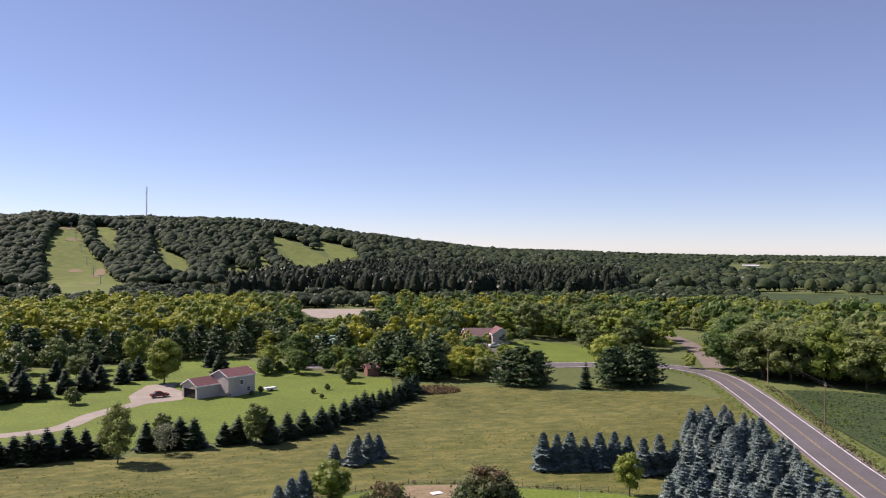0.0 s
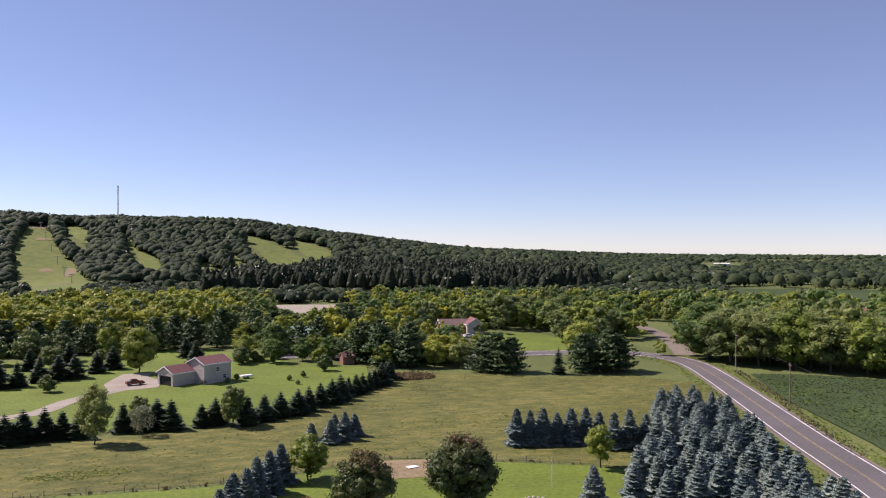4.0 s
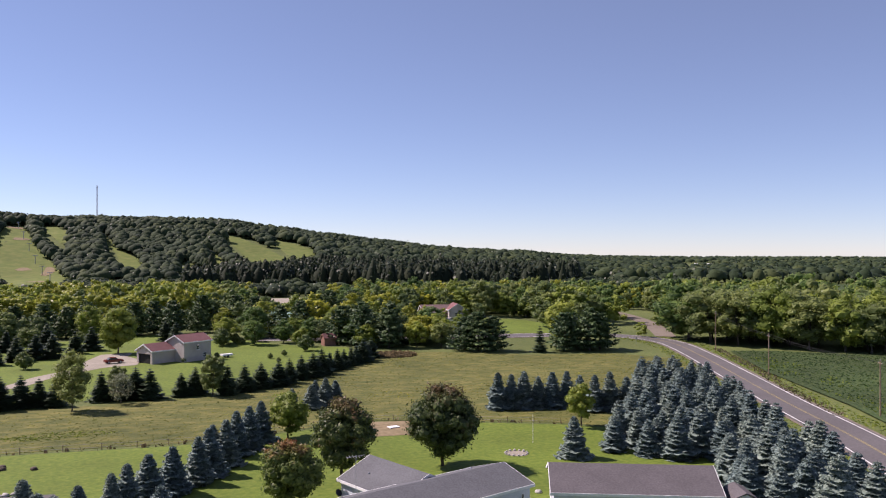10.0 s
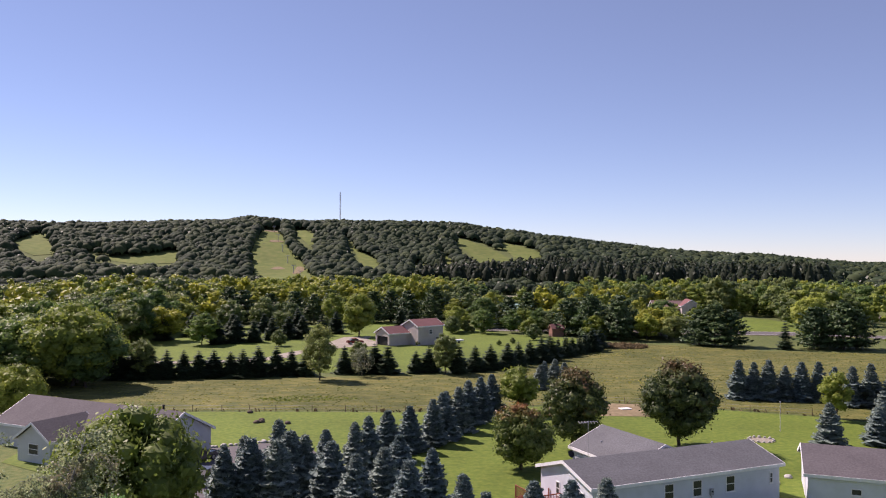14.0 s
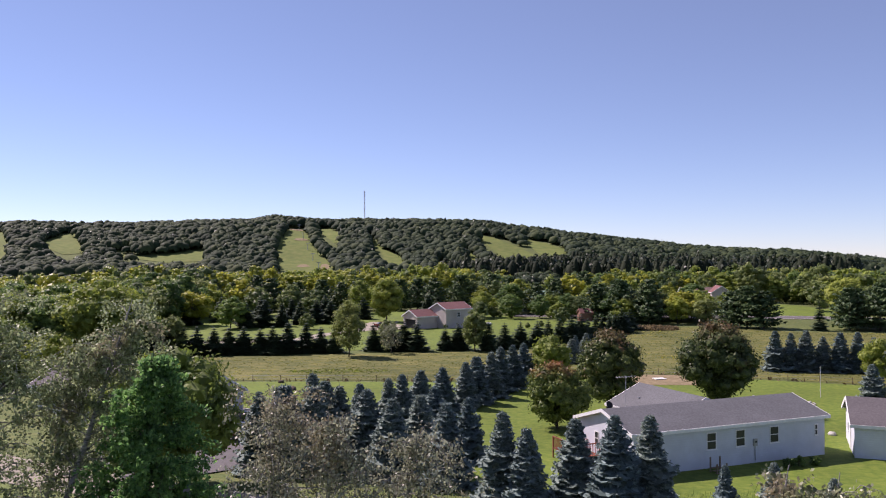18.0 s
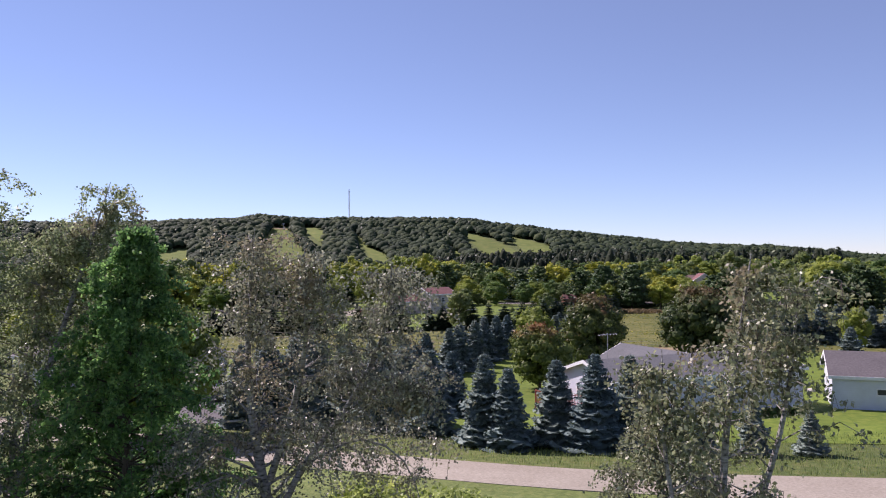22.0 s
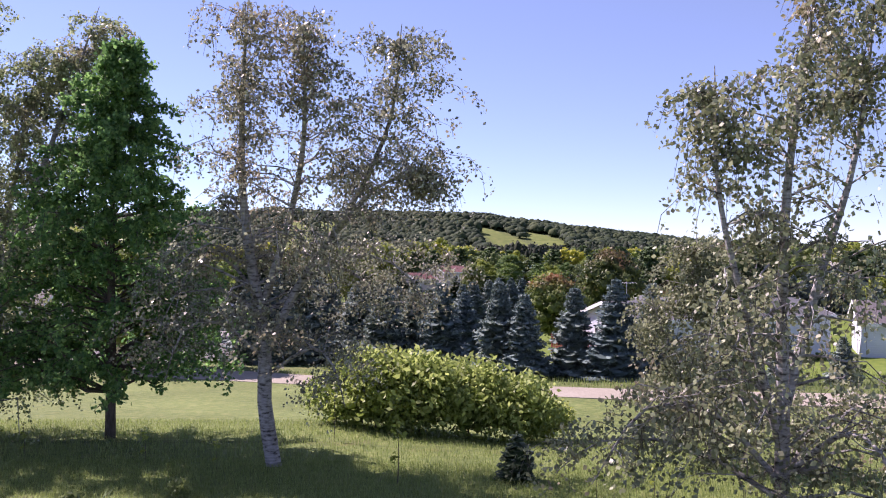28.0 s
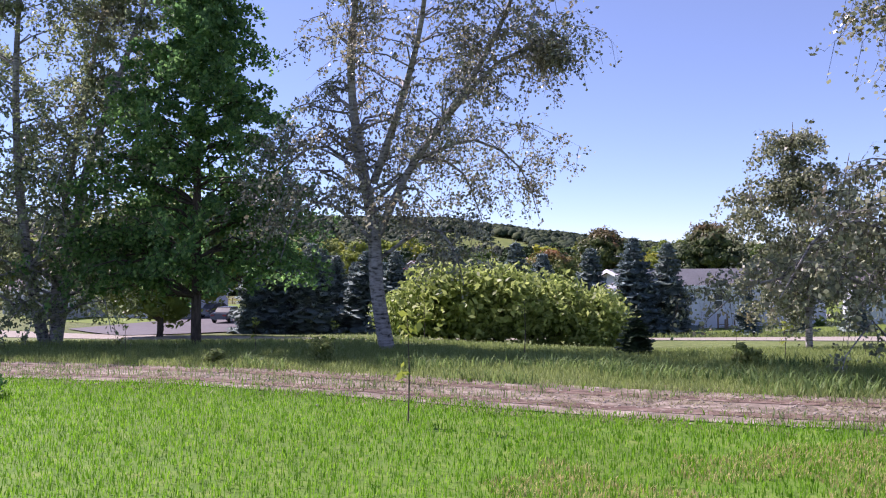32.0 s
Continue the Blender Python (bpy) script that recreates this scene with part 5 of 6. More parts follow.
birch("birch_tree", -14.8, 25.5, [([(0, 0, -0.3), (-0.2, 0.1, 3), (-0.4, 0.2, 7), (-0.3, 0, 13.2)], 0.19), ([(0.1, 0, 2.0), (0.9, 0.3, 5), (1.4, 0.5, 9.5)], 0.11), ([(0.0, 0, 2.0), (-1.2, 0.3, 5), (-2.0, 0.5, 10.5)], 0.11)],
      "tall birch with olive leaves and a broad crown", "birch_olive", branches=44, strands=14, leaves=14, spread=3.3, hang=1.1, start=0.08, size=0.125, seed=6)
# Extra birch beyond the view, added to deepen the tree shade on the left.
birch("birch_tree", -17.2, 25.4, [([(0, 0, -0.3), (0.2, 0.1, 3), (0.1, 0.2, 7), (0.3, 0, 11)], 0.17), ([(0.1, 0, 1.5), (0.8, 0.4, 4.5), (1.1, 0.6, 9)], 0.1), ([(0, 0, 1.5), (-0.9, -0.5, 4.5), (-1.4, -0.8, 9)], 0.1)],
      "added out-of-view birch with olive leaves, shading the bank", "birch_olive", branches=32, strands=13, leaves=18, spread=2.4, start=0.15, size=0.16, seed=8)
birch("maple_tree", -5.75, 24.2, [([(0, 0, -0.3), (0.05, -0.1, 3), (0.15, -0.4, 6), (0.35, -0.6, 9), (0.5, -0.8, 11.9)], 0.15)], "dense green young maple with a dark trunk", "silver_maple", "bark",
      branches=125, strands=21, leaves=16, size=0.135, spread=4.3, hang=0.6, start=0.15, seed=15, rise=0.5, droop=0.22, profile=lambda f: 0.07 + 1.0 * (1 - f) ** 0.72, category="maple tree")

bush = leafy("shrub", "broad yellow-green shrub thicket lit from above", "shrub", "bush", 2.5, 1.9, 16, 0.1, 70, 4200, 0.23, 0.03, top=0.3, ragged=0.28, core=0.25, jitter=0.8)
place(bush, 1.9, 27.6, 1.08)
for x, y, s, w in ((3.4, 27.3, 1.1, 0.95), (5.0, 27.5, 1.04, 0.95), (6.6, 27.4, 0.9, 1.0), (7.7, 28.0, 0.6, 1.1), (2.6, 28.9, 1.05, 0.95), (0.5, 28.4, 0.72, 1.0)):
    stand(bush, x, y, s, wide=w)
baby = conifer("young_spruce", "small dark spruce sapling in tall grass", "spruce tree", "dark_spruce", 1.2, 0.5, 12, 8, 17, 0.15)
place(baby, 5.8, 19.2)

sap = thing("sapling", pose(0.18, 10.0, float(ground_z(0.18, 10))), "thin sapling with a few lime leaves at the lawn's edge", "sapling")
part("stem", rod([(0, 0, -0.1), (0.02, 0, 0.6), (0, 0.01, 1.3)], [0.012, 0.01, 0.005], 5), M["bark"], sap)
r = np.random.default_rng(4)
c = np.concatenate([r.normal(0, 0.09, (26, 3)) + np.array([0.0, 0, 1.22]), r.normal(0, 0.05, (12, 3)) + np.array([-0.06, 0, 0.62])])
put("foliage", mesh_of("foliage", [leaf_cards(c, r.normal(0, 1, (len(c), 3)), 0.12, r, 0.3, (0.6, 1.0))]), M["lime"], sap)
for x, y, s in ((3.0, 18.6, 1.0), (0.9, 24.0, 1.0), (-1.4, 19.6, 0.55), (-3.4, 20.4, 0.6), (-6.8, 21.2, 0.5), (7.2, 16.8, 0.55), (8.6, 17.5, 0.6)):
    c = copy_thing(sap, pose(x, y, float(ground_z(x, y))))
    c.scale = (s * 1.3, s * 1.3, s)
    tagged(c, "leafy weed stem in the tall grass", "weed")


def blades(name, count, region, h, width, material, label, seed, lean=0.35, keep=None):
    """Grass blades, each a bent strip of two faces."""
    r = np.random.default_rng(seed)
    x = r.uniform(region[0], region[1], count)
    y = r.uniform(region[2], region[3], count)
    if keep is not None:
        ok = keep(x, y)
        x, y = x[ok], y[ok]
    k = len(x)
    z = ground_z(x, y) + 0.02
    a = r.uniform(0, 2 * math.pi, k)
    hh = h * r.uniform(0.5, 1.25, k)
    d = np.stack([np.cos(a), np.sin(a), 0 * a], 1)
    s = np.stack([-d[:, 1], d[:, 0], 0 * a], 1) * (width * r.uniform(0.6, 1.3, k))[:, None]
    p = np.stack([x, y, z], 1)
    zz = np.array([0, 0, 1.0])
    m = p + d * (lean * 0.3 * hh)[:, None] + zz * (0.6 * hh)[:, None]
    e = p + d * (lean * r.uniform(0.5, 1.6, k) * hh)[:, None] + zz * hh[:, None]
    low = np.stack([p - s, p + s, m + s * 0.7, m - s * 0.7], 1)
    tip = np.stack([m - s * 0.7, m + s * 0.7, e], 1)
    return tagged(put(name, mesh_of(name, [low, tip]), material), label, "grass", kind="stuff")


def clumpy(x, y, scale, cut, seed):
    return np.array([noise.noise(Vector((a * scale, b * scale, seed))) > cut for a, b in zip(x, y)])


def track_y(x):
    return np.interp(x, [p[0] for p in TRACK], [p[1] for p in TRACK])


M["grass_lawn"] = leaf_material("lawn_blades", (0.075, 0.195, 0.01), (0.235, 0.42, 0.026), 0.55, 0.6, spec=0.15)
M["grass_tall"] = leaf_material("tall_grass_blades", (0.17, 0.21, 0.06), (0.33, 0.37, 0.14), 0.5, 0.6)
M["grass_dry"] = leaf_material("dry_grass_blades", (0.2, 0.16, 0.08), (0.42, 0.35, 0.2), 0.3, 0.7)
blades("lawn_grass", 120000, (-9, 9, 4.5, 17), 0.075, 0.006, M["grass_lawn"], "bright green lawn grass blades", 1, keep=lambda x, y: y < track_y(x) - 1.15 + 0.25 * np.sin(x * 2.1) * np.sin(x * 0.7 + 1))
M["grass_straw"] = leaf_material("straw_blades", (0.26, 0.22, 0.09), (0.5, 0.43, 0.2), 0.5, 0.7)
blades("dry_lawn_grass", 36000, (-1, 9, 4.2, 10.5), 0.055, 0.006, M["grass_straw"], "thin dry brown grass patch in the lawn", 41, lean=0.7, keep=lambda x, y: (y < track_y(x) - 1.2) & (((x - 4.4) / 3.4) ** 2 + ((y - 6.8) / 2.0) ** 2 < 1 + 0.9 * np.sin(2.3 * x + 1.1 * y) * np.sin(1.7 * y - x)) & clumpy(x, y, 1.1, -0.1, 27))
blades("tall_grass", 90000, (-15, 17, 9, 29), 0.14, 0.007, M["grass_tall"], "tall unmown grass on the bank", 2, keep=lambda x, y: y > track_y(x) + 1.25 + 0.3 * np.sin(x * 1.7))
blades("bank_grass_blades", 60000, (-9, 12, 10.5, 21), 0.12, 0.006, M["grass_tall"], "fine unmown grass along the track", 9, keep=lambda x, y: y > track_y(x) + 1.2)
blades("track_edge_grass", 16000, (-12, 12, 7, 20), 0.09, 0.007, M["grass_lawn"], "lawn grass creeping over the track's edges", 7, lean=0.8, keep=lambda x, y: (np.abs(np.abs(y - track_y(x)) - 1.15) < 0.5) & clumpy(x, y, 0.9, -0.08, 17))
blades("dry_grass", 70000, (-14, 14, 7, 22), 0.05, 0.009, M["grass_dry"], "dry flattened grass along the sandy track", 3, lean=2.6, keep=lambda x, y: (np.abs(y - track_y(x)) < 1.9) & clumpy(x, y, 0.9, -0.1, 3))
M["grass_weed"] = leaf_material("lush_weed_blades", (0.12, 0.17, 0.045), (0.31, 0.38, 0.12), 0.5, 0.6)
blades("weedy_grass", 24000, (-3, 14, 9, 20), 0.27, 0.014, M["grass_weed"], "tall weedy grass clumps beside the track", 6, lean=0.9, keep=lambda x, y: (y > track_y(x) + 1.25) & (y < track_y(x) + 2.0 + 0.35 * (x + 3)) & clumpy(x, y, 0.45, -0.05, 12))
blades("track_grass", 34000, (-14, 14, 7, 22), 0.12, 0.008, M["grass_tall"], "green grass tufts growing in the track", 5, keep=lambda x, y: ((np.abs(y - track_y(x)) < 1.9) & clumpy(x, y, 0.7, 0.16, 8)) | ((np.abs(y - track_y(x) + 0.1) < 0.55) & (x < 0.5) & clumpy(x, y, 0.8, -0.2, 5)))
r = np.random.default_rng(31)
px = r.uniform(-14, 14, 1500)
py = track_y(px) + r.normal(0, 0.75, 1500)
peb = np.concatenate([BLOB[None] * np.array([1, 1, 0.6]) * k + np.array([a, b, float(ground_z(a, b)) + 0.03]) for a, b, k in zip(px, py, r.uniform(0.012, 0.035, 1500))])
tagged(put("pebbles", mesh_of("pebbles", [peb.reshape(-1, 3, 3)]), M["gravel"]), "pale pebbles strewn on the sandy track", "pebbles", kind="stuff")
for j, (x, y, s) in enumerate(((-6.3, 12.6, 1.0), (-7.2, 13.2, 1.1), (-8.2, 13.0, 0.9), (-7.0, 12.1, 0.8))):
    gp = leafy("garden_plant", "low broad-leaved green garden plant on the lawn", "plant", "silver_maple", 0.5 * s, 0.6 * s, 140 + j, 0.05, 10, 140, 0.2, 0.012, core=0.3, limb_count=5)
    place(gp, x, y)
for x, y, k in ((-1.5, 16.9, 1.0), (-3.6, 16.6, 0.6), (6.9, 15.6, 0.8)):
    gw = leafy("weed_clump", "pale feathery weed clump at the edge of the track", "weed", "olive", 0.6 * k, 0.4 * k, 150 + int(y * 10), 0.05, 16, 500, 0.09, 0.008, core=0.2, limb_count=6)
    place(gw, x, y)
blades("roadside_grass", 15000, (-12, 40, 36, 58), 0.3, 0.02, M["grass_tall"], "rough grass beside the gravel road", 4, keep=lambda x, y: y - np.interp(x, [p[0] for p in GRAVEL], [p[1] for p in GRAVEL]) > 3.4)

# rough tufts of the meadow and the road verge
M["tuft"] = leaf_material("meadow_tuft_blades", (0.13, 0.145, 0.038), (0.34, 0.31, 0.09), 0.6, 0.7, drift=0.4)
M["goldenrod"] = leaf_material("goldenrod_heads", (0.22, 0.2, 0.035), (0.42, 0.37, 0.06), 0.3, 0.7)
MEADOW = [(-60, 119), (5, 118), (17, 120.5), (34, 125.5), (51, 119.5), (63, 114), (80, 101), (95, 100), (118, 152), (126, 176), (118, 189), (93, 195), (80, 204), (58, 215), (49, 192), (38, 179), (22, 158), (-20, 147), (-60, 143)]


def tufts(name, count, region, h, width, material, label, seed, keep):
    r = np.random.default_rng(seed)
    x, y = r.uniform(region[0], region[1], count), r.uniform(region[2], region[3], count)
    ok = np.array([keep(a, b) for a, b in zip(x, y)])
    x, y = x[ok], y[ok]
    k = len(x)
    a = r.uniform(0, math.pi, k)
    s = np.stack([np.cos(a), np.sin(a), 0 * a], 1) * (width * r.uniform(0.5, 1.4, k))[:, None]
    p = np.stack([x, y, ground_z(x, y) - 0.05], 1)
    e = p + np.stack([r.normal(0, 0.15, k), r.normal(0, 0.15, k), h * r.uniform(0.4, 1.3, k)], 1)
    return tagged(put(name, mesh_of(name, [np.stack([p - s, p + s, e + s * 0.8, e - s * 0.5], 1)]), material), label, "grass", kind="stuff")


tufts("meadow_tufts", 70000, (-60, 126, 100, 216), 0.13, 0.22, M["tuft"], "tall tufts of meadow grass", 11, lambda a, b: inside(MEADOW, a, b))
tufts("goldenrod", 16000, (-20, 120, 120, 212), 0.16, 0.22, M["goldenrod"], "patches of yellow goldenrod", 12, lambda a, b: inside(MEADOW, a, b) and noise.noise(Vector((a * 0.03, b * 0.09, 3))) > 0.24)

def near_line(points, w):
    c = curve_points(points, 1.0)
    return lambda a, b: float(np.min((c[:, 0] - a) ** 2 + (c[:, 1] - b) ** 2)) < w * w


on_weeds = near_line([(150, 190), (142.5, 173), (132.9, 152), (122, 131), (110, 104)], 1.3)
tufts("verge_weeds", 16000, (106, 154, 100, 192), 0.35, 0.16, M["weed"], "strip of brown dead weeds between road and crop", 21, on_weeds)
on_verge = near_line(ROAD[:8], 8.5)
off_verge = near_line(ROAD[:8], 5.1)
tufts("verge_grass", 30000, (70, 156, 60, 226), 0.25, 0.22, M["verge"], "bright rough grass on the road verge", 22, lambda a, b: on_verge(a, b) and not off_verge(a, b))
tufts("dead_weeds", 2600, (52, 66, 196, 214), 0.7, 0.35, M["weed"], "reddish brown weeds at the meadow's end", 23, lambda a, b: inside(MEADOW, a, b) and (a - 60) ** 2 / 36 + (b - 205) ** 2 / 30 < 1)

M["soy"] = leaf_material("soybean_leaves", (0.035, 0.07, 0.018), (0.11, 0.165, 0.045), 0.4, 0.6, drift=0.4)
CROP = [(134, 150), (150, 183), (161, 178), (184, 158), (230, 110), (200, 60), (125, 62), (104, 76), (120, 110)]
tufts("soybean_plants", 60000, (100, 232, 58, 186), 0.4, 0.3, M["soy"], "leafy soybean plants of the field", 25, lambda a, b: inside(CROP, a, b))
tufts("edge_weeds", 7000, (100, 150, 62, 170), 0.55, 0.25, M["verge"], "yellow-green weeds along the field's edge", 26, lambda a, b: inside(CROP, a, b) and not inside([(p[0] + 9, p[1] - 4) for p in CROP], a, b) and noise.noise(Vector((a * 0.12, b * 0.12, 6))) > 0.0)
patch("garage_apron", [(58.5, 76), (63, 78.5), (65, 72), (61, 62), (56, 60), (57.5, 69)], M["dirt_road"], "pinkish gravel apron beside the garage", 0.08, cell=4)

# ---- house details ----
def bar(parent, name, a, b, r, material, sides=6, label=""):
    return part(name, rod([a, b], [r, r], sides), M[material], parent, label)


# white house: rear wing, deck, dish, vents, meters
wing = gable_building("rear_wing", Matrix.LocRotScale((27.8 - 0.375 * 7.4 + 0.927 * 2.4, 71.3 + 0.927 * 7.4 + 0.375 * 2.4, PLAIN + 0.2), Euler((0, 0, radians(112))), None), 9.6, 8.0, 2.7, 1.75, "siding", "shingle", "rear wing of the white house with a grey roof")
deck = thing("deck", pose(27.8 - 0.927 * 11.65 - 0.375 * 2.6, 71.3 - 0.375 * 11.65 + 0.927 * 2.6, PLAIN + 0.2, 0, 0, 22), "red-stained wooden deck with railing at the house end", "deck")
for i in range(12):
    part("floor_board", box(-1.2, 1.2, -2.0 + i * 0.34, -2.0 + i * 0.34 + 0.32, 0.72, 0.76), M["deck"], deck)
for x in (-1.15, 1.15):
    for y in (-1.95, 0.0, 1.95):
        part("post", box(x - 0.05, x + 0.05, y - 0.05, y + 0.05, -0.4, 1.75), M["deck"], deck)
part("rail", box(-1.2, -1.1, -2.0, 2.0, 1.75, 1.83), M["deck"], deck)
part("rail", box(-1.1, 1.2, -2.0, -1.9, 1.75, 1.83), M["deck"], deck)
for i in range(24):
    y = -1.86 + i * 0.16
    part("baluster", box(-1.17, -1.13, y - 0.02, y + 0.02, 0.76, 1.75), M["deck"], deck)
for i in range(13):
    x = -1.02 + i * 0.16
    part("baluster", box(x - 0.02, x + 0.02, -1.97, -1.93, 0.76, 1.75), M["deck"], deck)

dish = thing("satellite_dish", Matrix.LocRotScale((19.6, 70.4, PLAIN + 0.2 + 4.05), Euler((0, 0, radians(30))), None), "dark satellite dish on the house roof", "satellite dish")
bm = bmesh.new()
bmesh.ops.create_uvsphere(bm, u_segments=16, v_segments=10, radius=0.6)
bmesh.ops.delete(bm, geom=[v for v in bm.verts if v.co.z > -0.38], context="VERTS")
bmesh.ops.transform(bm, matrix=pose(0, 0.1, 0.75, 60, 0, 0), verts=bm.verts)
part("reflector", bm, M["black"], dish)
bar(dish, "mount", (0, 0, -0.4), (0, 0.0, 0.4), 0.03, "steel")
bar(dish, "feed_arm", (0, 0, 0.3), (0, -0.45, 0.55), 0.02, "steel")
for x, y, z, hh in ((24.3, 80.0, -0.2, 0.7), (34.2, 75.6, 1.0, 0.35), (36.6, 71.6, 0.1, 0.35)):
    v = thing("roof_vent", pose(x, y, z), "short pale vent pipe on the roof", "vent")
    part("pipe", rod([(0, 0, -0.6), (0, 0, hh)], [0.07, 0.07], 10), M["trim"], v)
    part("cap", rod([(0, 0, hh), (0, 0, hh + 0.1)], [0.12, 0.09], 10), M["steel"], v)
ant = thing("antenna", pose(22.4, 77.6, PLAIN + 0.2), "thin television aerial beside the house", "antenna")
bar(ant, "pole", (0, 0, -0.3), (0, 0, 6.2), 0.03, "steel")
bar(ant, "boom", (-1.0, 0, 6.0), (1.0, 0.2, 6.15), 0.02, "steel")
for i in range(7):
    x = -0.9 + i * 0.3
    bar(ant, "element", (x, -0.6 + 0.05 * i, 6.03), (x, 0.6 - 0.05 * i, 6.1), 0.012, "steel", 4)
box_el = thing("electric_meter", pose(27.8 + 0.375 * 4.1 + 0.927 * 2.2, 71.3 - 0.927 * 4.1 + 0.375 * 2.2, PLAIN + 0.55, 0, 0, 22), "grey electric meter box on the white wall", "meter")
part("case", box(-0.2, 0.2, -0.18, -0.004, 1.1, 1.7, 0.02), M["steel"], box_el)
part("conduit", rod([(0, -0.08, -0.2), (0, -0.08, 1.1)], [0.03, 0.03], 6), M["steel"], box_el)
part("dial", rod([(0, -0.18, 1.45), (0, -0.24, 1.45)], [0.09, 0.08], 12), M["glass"], box_el)
steps = thing("back_steps", pose(27.0, 65.2, PLAIN, 0, 0, 22), "small wooden steps with rails behind the house", "steps")
for i in range(3):
    part("tread", box(-0.5, 0.5, -0.3 * i, -0.3 * i + 0.28, 0.5 - 0.17 * i, 0.54 - 0.17 * i), M["wood"], steps)
for x in (-0.5, 0.5):
    for y in (0.2, -0.6):
        part("post", box(x - 0.05, x + 0.05, y - 0.05, y + 0.05, -0.1, 1.4 if y > 0 else 1.0), M["wood"], steps)
for j, (x, y) in enumerate(((33.6, 66.4), (34.6, 66.9), (36.2, 67.4))):
    sh = leafy("shrub", "low dark shrub against the white wall", "shrub", "green", 1.0, 0.6, 120 + j, 0.05, 14, 300, 0.22, 0.03)
    place(sh, x, y)

# gambrel shed beside the garage
barn = thing("gambrel_shed", pose(58.6, 64.0, PLAIN, 0, 0, -20), "small pale shed with a gambrel roof beside the garage", "shed")
part("wall", prism([(-1.5, -0.3), (1.5, -0.3), (1.5, 2.0), (0.95, 3.0), (0, 3.4), (-0.95, 3.0), (-1.5, 2.0)], 1, -1.9, 1.9), M["siding_grey"], barn)
for a, b in (((-1.62, 1.9), (-1.0, 3.08)), ((-1.0, 3.08), (0, 3.52)), ((0, 3.52), (1.0, 3.08)), ((1.0, 3.08), (1.62, 1.9))):
    part("roof_slope", prism([a, b, (b[0], b[1] + 0.08), (a[0], a[1] + 0.08)], 1, -2.05, 2.05), M["shingle_dark"], barn)
part("door", box(-0.7, 0.7, -1.95, -1.9, 0, 1.8), M["trim"], barn)

# garage side door and yard things
part("side_door", box(-8.26, -8.2, -1.2, -0.2, 0, 2.05), M["trim"], garage)
window(garage, -8.2, 1.6, 1.2, 0.5, 0.9, "-x", rail=False)
# dark-roofed house: porch gable, porch posts, chimney pipe
wing2 = gable_building("porch_gable", Matrix.LocRotScale((-34.9, 90.6, PLAIN), Euler((0, 0, radians(61.5))), None), 6.5, 5.2, 2.65, 1.7, "siding_grey", "shingle_dark", "gabled porch of the dark-roofed house")
window(wing2, -3.25, 0.0, 0.9, 1.6, 1.2, "-x")
for wx in (-4, 3, 6.5, 9.5):
    window(left_house, wx, -4.7, 0.9, 1.1, 1.2)
pipe = thing("chimney_pipe", pose(-23.6, 91.6, PLAIN + 4.6), "dark stove pipe on the dark roof", "chimney")
part("pipe", rod([(0, 0, -0.5), (0, 0, 0.9)], [0.12, 0.12], 10), M["black"], pipe)
part("cap", rod([(0, 0, 0.9), (0, 0, 1.05)], [0.2, 0.1], 10), M["black"], pipe)

# faded red house among trees: front gable and windows
front = gable_building("front_gable", Matrix.LocRotScale((104.0, 283.0, -0.2), Euler((0, 0, radians(84))), None), 8.0, 6.4, 3.2, 2.1, "siding_tan", "shingle_red", "front gable of the faded red-roofed house")
window(front, -4.0, 0.0, 0.8, 2.0, 1.4, "-x")
for wx in (-5.0, -2.4):
    window(house_two, wx, -4.5, 0.9, 1.4, 1.3)
patch("upper_drive", [(92, 279), (98, 281), (98, 262), (90, 248), (84, 250)], M["asphalt"], "drive up to the faded red house", 0.09, cell=6)
window(red_house, 2.2, -3.3, 0.7, 1.2, 1.2)
# Black slab just inside the door stands in for the interior's shade.
part("shade_panel", box(-4.5, -4.3, -2.2, 2.2, 0, 2.25), M["black"], red_garage, "black panel standing in for the shade inside the garage")


def car(m, paint, label):
    """A saloon: lower body, cabin, windows, four wheels with rims, lamps."""
    t = thing("car", m, label, "car")
    body = prism([(-2.2, 0.35), (2.2, 0.35), (2.25, 0.7), (1.95, 0.88), (1.0, 0.95), (-1.5, 0.98), (-2.15, 0.92)], 1, -0.87, 0.87)
    bmesh.ops.bevel(body, geom=body.edges[:], offset=0.06, segments=2, affect="EDGES")
    part("body", body, M[paint], t)
    cab = prism([(-1.55, 0.96), (1.05, 0.95), (0.4, 1.42), (-1.0, 1.44)], 1, -0.75, 0.75)
    bmesh.ops.bevel(cab, geom=cab.edges[:], offset=0.07, segments=2, affect="EDGES")
    part("cabin", cab, M["glass"], t)
    part("roof", box(-0.95, 0.35, -0.7, 0.7, 1.425, 1.47, 0.02), M[paint], t)
    for x in (-1.4, 1.4):
        for y in (-0.8, 0.8):
            w = part("wheel", rod([(x, y - 0.1, 0.33), (x, y + 0.1, 0.33)], [0.33, 0.33], 16), M["black"], t)
            part("rim", rod([(x, y - 0.11, 0.33), (x, y + 0.11, 0.33)], [0.2, 0.2], 12), M["steel"], w)
    for y in (-0.6, 0.6):
        part("headlight", box(2.14, 2.27, y - 0.2, y + 0.2, 0.6, 0.74, 0.02), M["white"], t)
        part("tail_light", box(-2.24, -2.12, y - 0.18, y + 0.18, 0.65, 0.8, 0.02), M["red_paint"], t)
    return t


